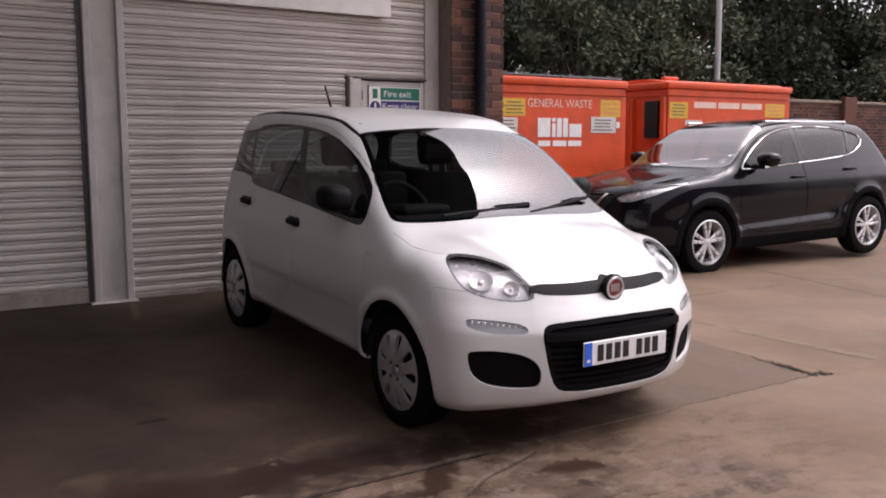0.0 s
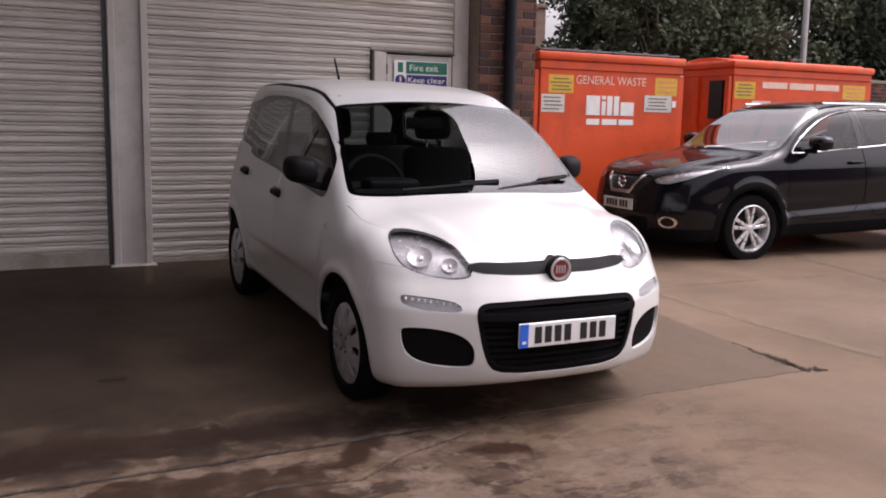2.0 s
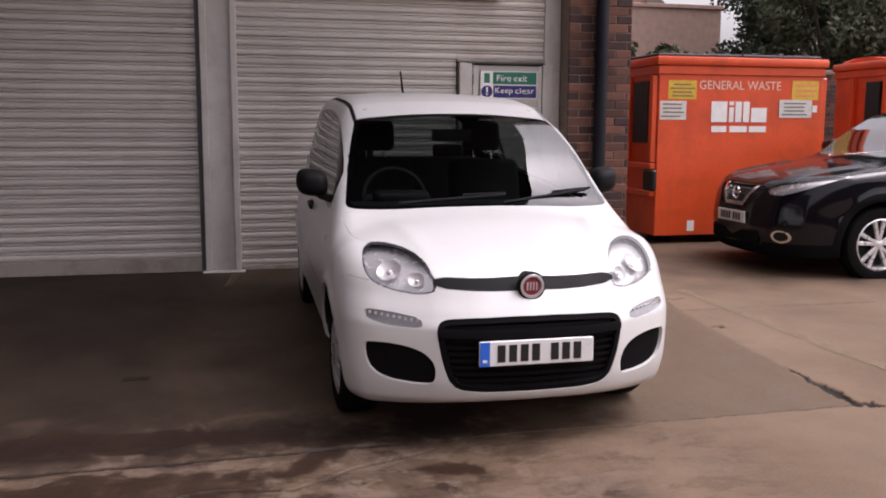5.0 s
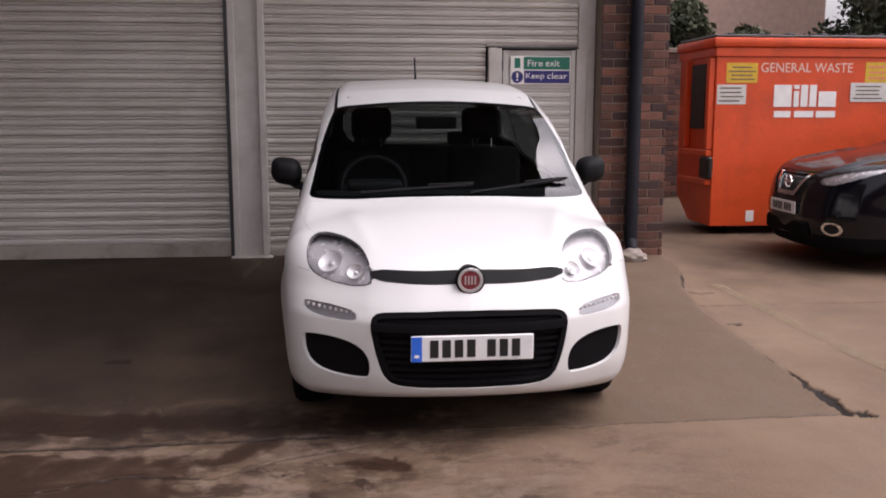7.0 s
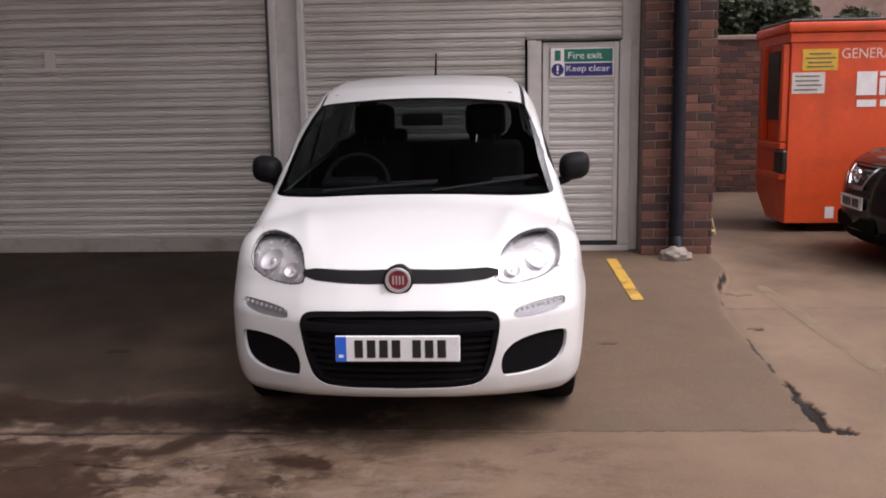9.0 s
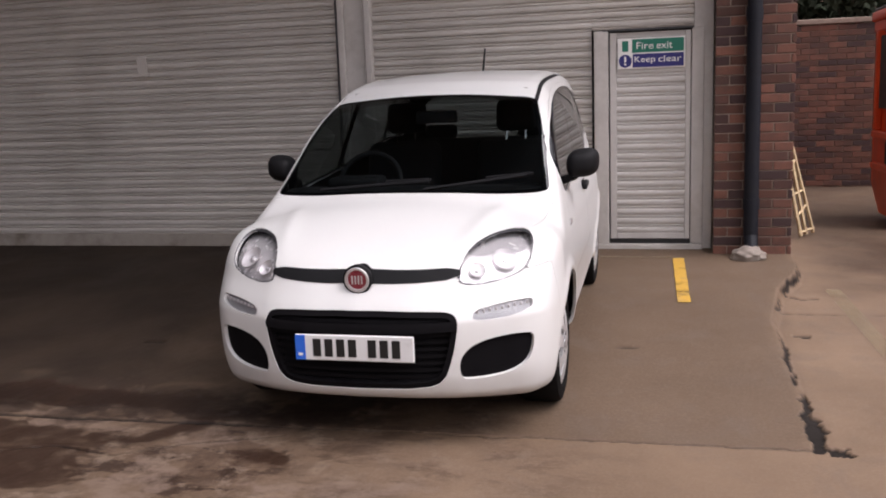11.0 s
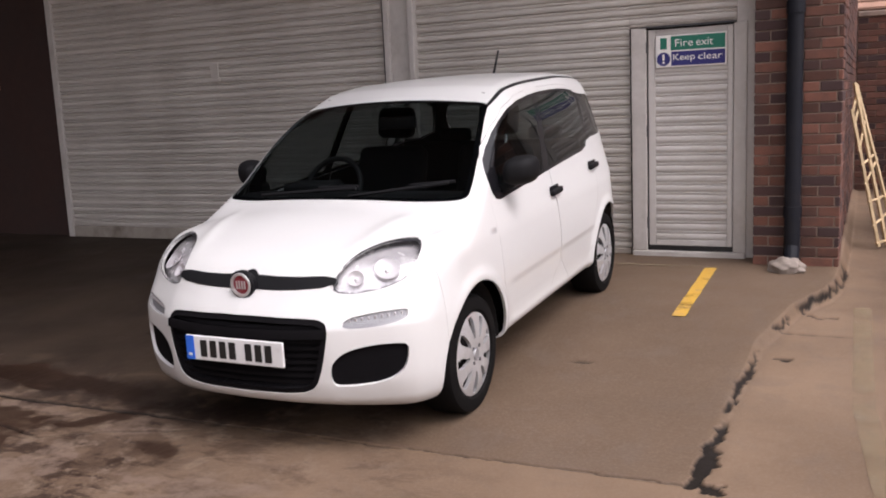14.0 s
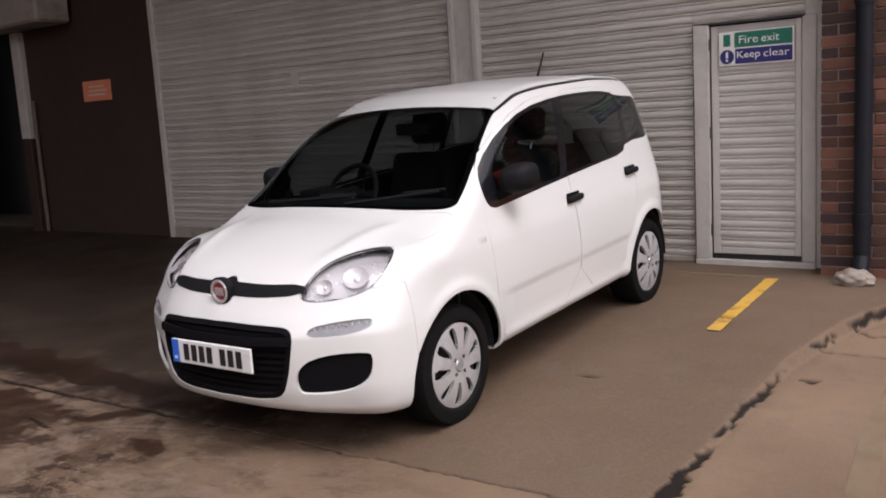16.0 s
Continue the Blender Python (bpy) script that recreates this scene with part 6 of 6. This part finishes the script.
rails = [((5.44, 8.33, 0.12), (5.20, 8.42, 1.28)), ((5.50, 8.44, 0.12), (5.215, 8.48, 1.50)), ((5.58, 8.56, 0.12), (5.225, 8.52, 1.49))]
for a, b in rails:
    part("rail", rod(a, b, 0.017, 4), M_TIMBER, fr, "pale softwood rail")
for k, (t, u) in enumerate(((0.03, 0.03), (0.16, 0.2), (0.33, 0.3), (0.47, 0.52), (0.60, 0.56), (0.72, 0.78), (0.9, 0.9), (0.97, 0.97))):
    a, b = (Vector(rails[j][0]).lerp(Vector(rails[j][1]), v) for j, v in ((0, t), (2, u)))
    part("batten", rod(a + (a - b) * 0.12, b + (b - a) * 0.15, 0.012, 4), M_TIMBER, fr, "split batten")

# ---- boundary wall ----
YARD_Y = 12.3
yard_wall = thing("wall_yard", None, "old red brick boundary wall with dark joints", "wall", kind="structure")
part("mortar_core", box(5.16, 34.0, YARD_Y + 0.008, YARD_Y + 0.22, 0.0, 2.30), M_MORTAR, yard_wall)
part("coping", box(5.16, 34.0, YARD_Y - 0.03, YARD_Y + 0.26, 2.302, 2.37, 0.01), M_MORTAR, yard_wall)
for px in (9.5, 14.0, 18.5, 23.0):
    part("wall_pier", box(px, px + 0.45, YARD_Y - 0.12, YARD_Y - 0.001, 0.0, 2.45, 0.008), M_BRICK, yard_wall)

# ---- house behind ----
house = thing("house", Matrix.Translation((-0.99, 0.279, -0.6435)) @ Matrix.Scale(1.45, 4), "brick house with a brown tiled roof behind the yard", "house")
part("wall", box(4.0, 10.35, 15.6, 20.0, 0.0, 2.75), M_BRICK, house, "brick front wall")
part("roof_deck", prism([(15.1, 2.58), (17.9, 4.31), (20.7, 2.58), (17.9, 2.5)], 3.7, 10.45, "x"), M_ROOFTILE, house, "roof deck")
# plain dark strip beyond the tile edge
part("verge", prism([(15.0, 2.44), (15.0, 2.60), (17.9, 4.37), (17.9, 4.21)], 10.50, 10.92, "x"), M_DARKROOF, house, "dark brown strip along the roof edge")
tiles = bmesh.new()
NT = 15
for i in range(NT):
    y0, y1 = 15.1 + 2.8 * i / NT, 15.1 + 2.8 * (i + 1) / NT
    z0, z1 = 2.62 + 1.73 * i / NT, 2.62 + 1.73 * (i + 1) / NT
    for j in range(26):
        x0 = 3.75 + j * 0.275 + (0.13 if i % 2 else 0)
        if x0 + 0.27 < 10.52:
            v = [tiles.verts.new(p) for p in ((x0, y0 - 0.03, z0 + 0.015), (x0 + 0.268, y0 - 0.03, z0 + 0.015), (x0 + 0.268, y1, z1), (x0, y1, z1), (x0, y0 - 0.03, z0 - 0.02), (x0 + 0.268, y0 - 0.03, z0 - 0.02))]
            tiles.faces.new(v[:4])
            tiles.faces.new((v[0], v[4], v[5], v[1]))
tagged(part("roof_tiles", tiles, M_ROOFTILE, house, "rows of brown roof tiles"), kind="stuff")
gable = thing("flat_roofed_house", None, "pale brown flat-roofed house behind the trees", "house")
part("wall", box(9.0, 14.72, 22.0, 25.0, 0.0, 4.64), M_PALEBRICK, gable, "pale brown brick wall")
part("parapet", box(8.96, 14.75, 21.96, 25.04, 4.642, 4.75, 0.01), M_PALEBRICK, gable, "plain parapet")


# ---- trees ----
def leaf_cloud(rs, centre, radius, n, size):
    """Small bent leaves filling a lumpy round of twigs."""
    d = rs.normal(size=(n, 3))
    d /= np.linalg.norm(d, axis=1, keepdims=True)
    r = radius * rs.rand(n, 1) ** 0.45 * (0.75 + 0.5 * rs.rand(n, 1))
    p = np.array(centre) + d * r * np.array([1, 1, 0.8])
    u = rs.normal(size=(n, 3))
    u /= np.linalg.norm(u, axis=1, keepdims=True)
    v = np.cross(u, rs.normal(size=(n, 3)))
    v /= np.linalg.norm(v, axis=1, keepdims=True)
    s = size * (0.6 + 0.8 * rs.rand(n, 1))
    return np.stack([p - u * s, p + v * s * 0.5, p + u * s, p - v * s * 0.5], 1)


def tree(x, y, height, spread, seed, mat, label, n=260, size=0.14, low=0.3):
    rs = np.random.RandomState(seed)
    t = thing("tree", Matrix.Translation((x, y, 0.15)), label, "tree", "trees behind the yard")
    bm = rod((0, 0, 0), (0.1, 0.05, height * 0.55), 0.16 + height * 0.012, 9, 0.09)
    quads = []
    for k in range(20):
        a, h = rs.rand() * 6.28, height * (low + (1 - low) * rs.rand())
        reach = spread * (0.35 + 0.65 * rs.rand()) * (1.1 - 0.6 * (h / height - low))
        c = (math.cos(a) * reach, math.sin(a) * reach, h)
        rod((0.05, 0, h * 0.55), c, 0.05, 5, 0.015, bm)
        for q in range(3):
            cc = np.array(c) + rs.normal(size=3) * spread * 0.16
            quads.append(leaf_cloud(rs, cc, spread * (0.22 + 0.2 * rs.rand()), n, size))
    part("trunk", bm, M_BARK, t, "dark trunk and limbs")
    P = np.concatenate(quads)
    me = bpy.data.meshes.new("crown")
    me.from_pydata(P.reshape(-1, 3).tolist(), [], np.arange(len(P) * 4).reshape(-1, 4).tolist())
    me.materials.append(mat)
    part("crown", me, mat, t, "dense uneven crown of small leaves")
    return t


DK, LT = "tall dark evergreen tree behind the yard wall", "bushy olive-green tree behind the waste bins"
for i, (x, y, h, s, m, lb) in enumerate((
        (12.6, 14.5, 4.3, 1.3, M_LEAF2, LT), (15.0, 14.4, 4.6, 1.7, M_LEAF2, LT), (14.9, 18.5, 8.0, 2.4, M_LEAF, DK),
        (18.6, 25.0, 10.5, 2.7, M_LEAF, DK), (18.2, 17.0, 9.0, 3.0, M_LEAF, DK), (21.5, 16.0, 9.0, 3.0, M_LEAF, DK), (25.0, 16.5, 9.0, 3.2, M_LEAF, DK),
        (28.5, 15.0, 9.0, 3.2, M_LEAF, DK), (23.0, 14.4, 4.8, 1.9, M_LEAF2, LT), (27.0, 13.9, 5.0, 2.0, M_LEAF2, LT), (32.5, 14.0, 8.0, 3.2, M_LEAF, DK), (6.6, 13.6, 3.3, 1.0, M_LEAF, "dark shrub behind the brick wall"), (8.1, 13.4, 2.9, 0.7, M_LEAF2, "small green shrub behind the brick wall"))):
    tree(x, y, h, s, 20 + i, m, lb, low=0.12 if h > 6 else 0.3, n=500 if h > 6 else 430, size=0.085 if h > 6 else 0.06)
lamp = thing("lamp_post", Matrix.Translation((14.75, 12.62, 0.2)), "thin galvanised lamp post behind the wall", "lamp post")
part("pole", rod((0, 0, 0), (0, 0, 7.0), 0.07, 12, 0.05), M_GALV, lamp)
part("base", rod((0, 0, 0), (0, 0, 1.2), 0.10, 12), M_GALV, lamp)

tagged(copy_thing(white_car, pose(15.6, 9.2, 0.1, 0, 0, -90)), "white hatchback parked far off by the brick wall")

# ---- single bricks, last ----
BW, BH, JT = 0.215, 0.065, 0.010


def brick_mesh(w, d, h):
    return mesh_of(box(0, w, 0, d, 0, h, 0.004), "brick", M_BRICK)


def lay(owner, x0, x1, y, z0, z1, axis="x", cap=300):
    """Courses in stretcher bond, single bricks on shared meshes."""
    full, rs, n = brick_mesh(BW, 0.02, BH), random.Random(3), 0
    cuts = {}
    z, k = z0, 0
    while z < z1 and n < cap:
        u = x0 - (0.1125 if k % 2 else 0)
        while u < x1 - 0.02:
            a, b = max(u, x0), min(u + BW, x1)
            if b - a > 0.03:
                key = round(b - a, 3)
                me = full if key == BW else cuts.setdefault(key, brick_mesh(key, 0.02, BH))
                o = rs.uniform(-0.0025, 0.0025)
                m = pose(a, y + o, z) if axis == "x" else pose(y + o, a, z, 0, 0, 90) @ Matrix.Translation((0, -0.02, 0))
                part("brick", me, None, owner, m=m)
                n += 1
            u += BW + JT
        z += BH + JT
        k += 1


lay(pier, PIER[0], PIER[1] + 0.003, PIER[2] - 0.004, 0.10, 2.95)
lay(pier, PIER[2] + 0.0175, PIER[3], PIER[1] - 0.016, 0.10, 2.95, "y")
lay(yard_wall, 5.17, 7.42, YARD_Y - 0.004, 0.2, 2.29)


def far_courses(owner, x0, x1, y, z0, z1, turned=False):
    """The same courses farther along a wall, joined into one mesh; turned: along y, facing +x."""
    P, F, rs = [], [], random.Random(5)
    z, k = z0, 0
    while z < z1:
        u = x0 - (0.1125 if k % 2 else 0)
        while u < x1:
            a, b, o = max(u, x0), min(u + BW, x1), rs.uniform(-0.003, 0.002)
            if b - a > 0.03:
                n = len(P)
                P += [(p, y + d, z + h) for d in (o, 0.015) for p, h in ((a, 0), (b, 0), (b, BH), (a, BH))]
                F += [(n, n + 1, n + 2, n + 3), (n + 1, n, n + 4, n + 5), (n + 3, n + 2, n + 6, n + 7), (n, n + 3, n + 7, n + 4), (n + 2, n + 1, n + 5, n + 6)]
            u += BW + JT
        z += BH + JT
        k += 1
    me = bpy.data.meshes.new("brick_courses")
    me.from_pydata([(2 * y - q, p, z) for p, q, z in P] if turned else P, [], F)
    me.materials.append(M_BRICK)
    tagged(part("brick_courses", me, None, owner), kind="stuff")


far_courses(yard_wall, 7.43, 24.0, YARD_Y - 0.004, 0.2, 2.29)
far_courses(wall_east, 7.625, 12.27, 5.154, 0.1, 3.2, turned=True)
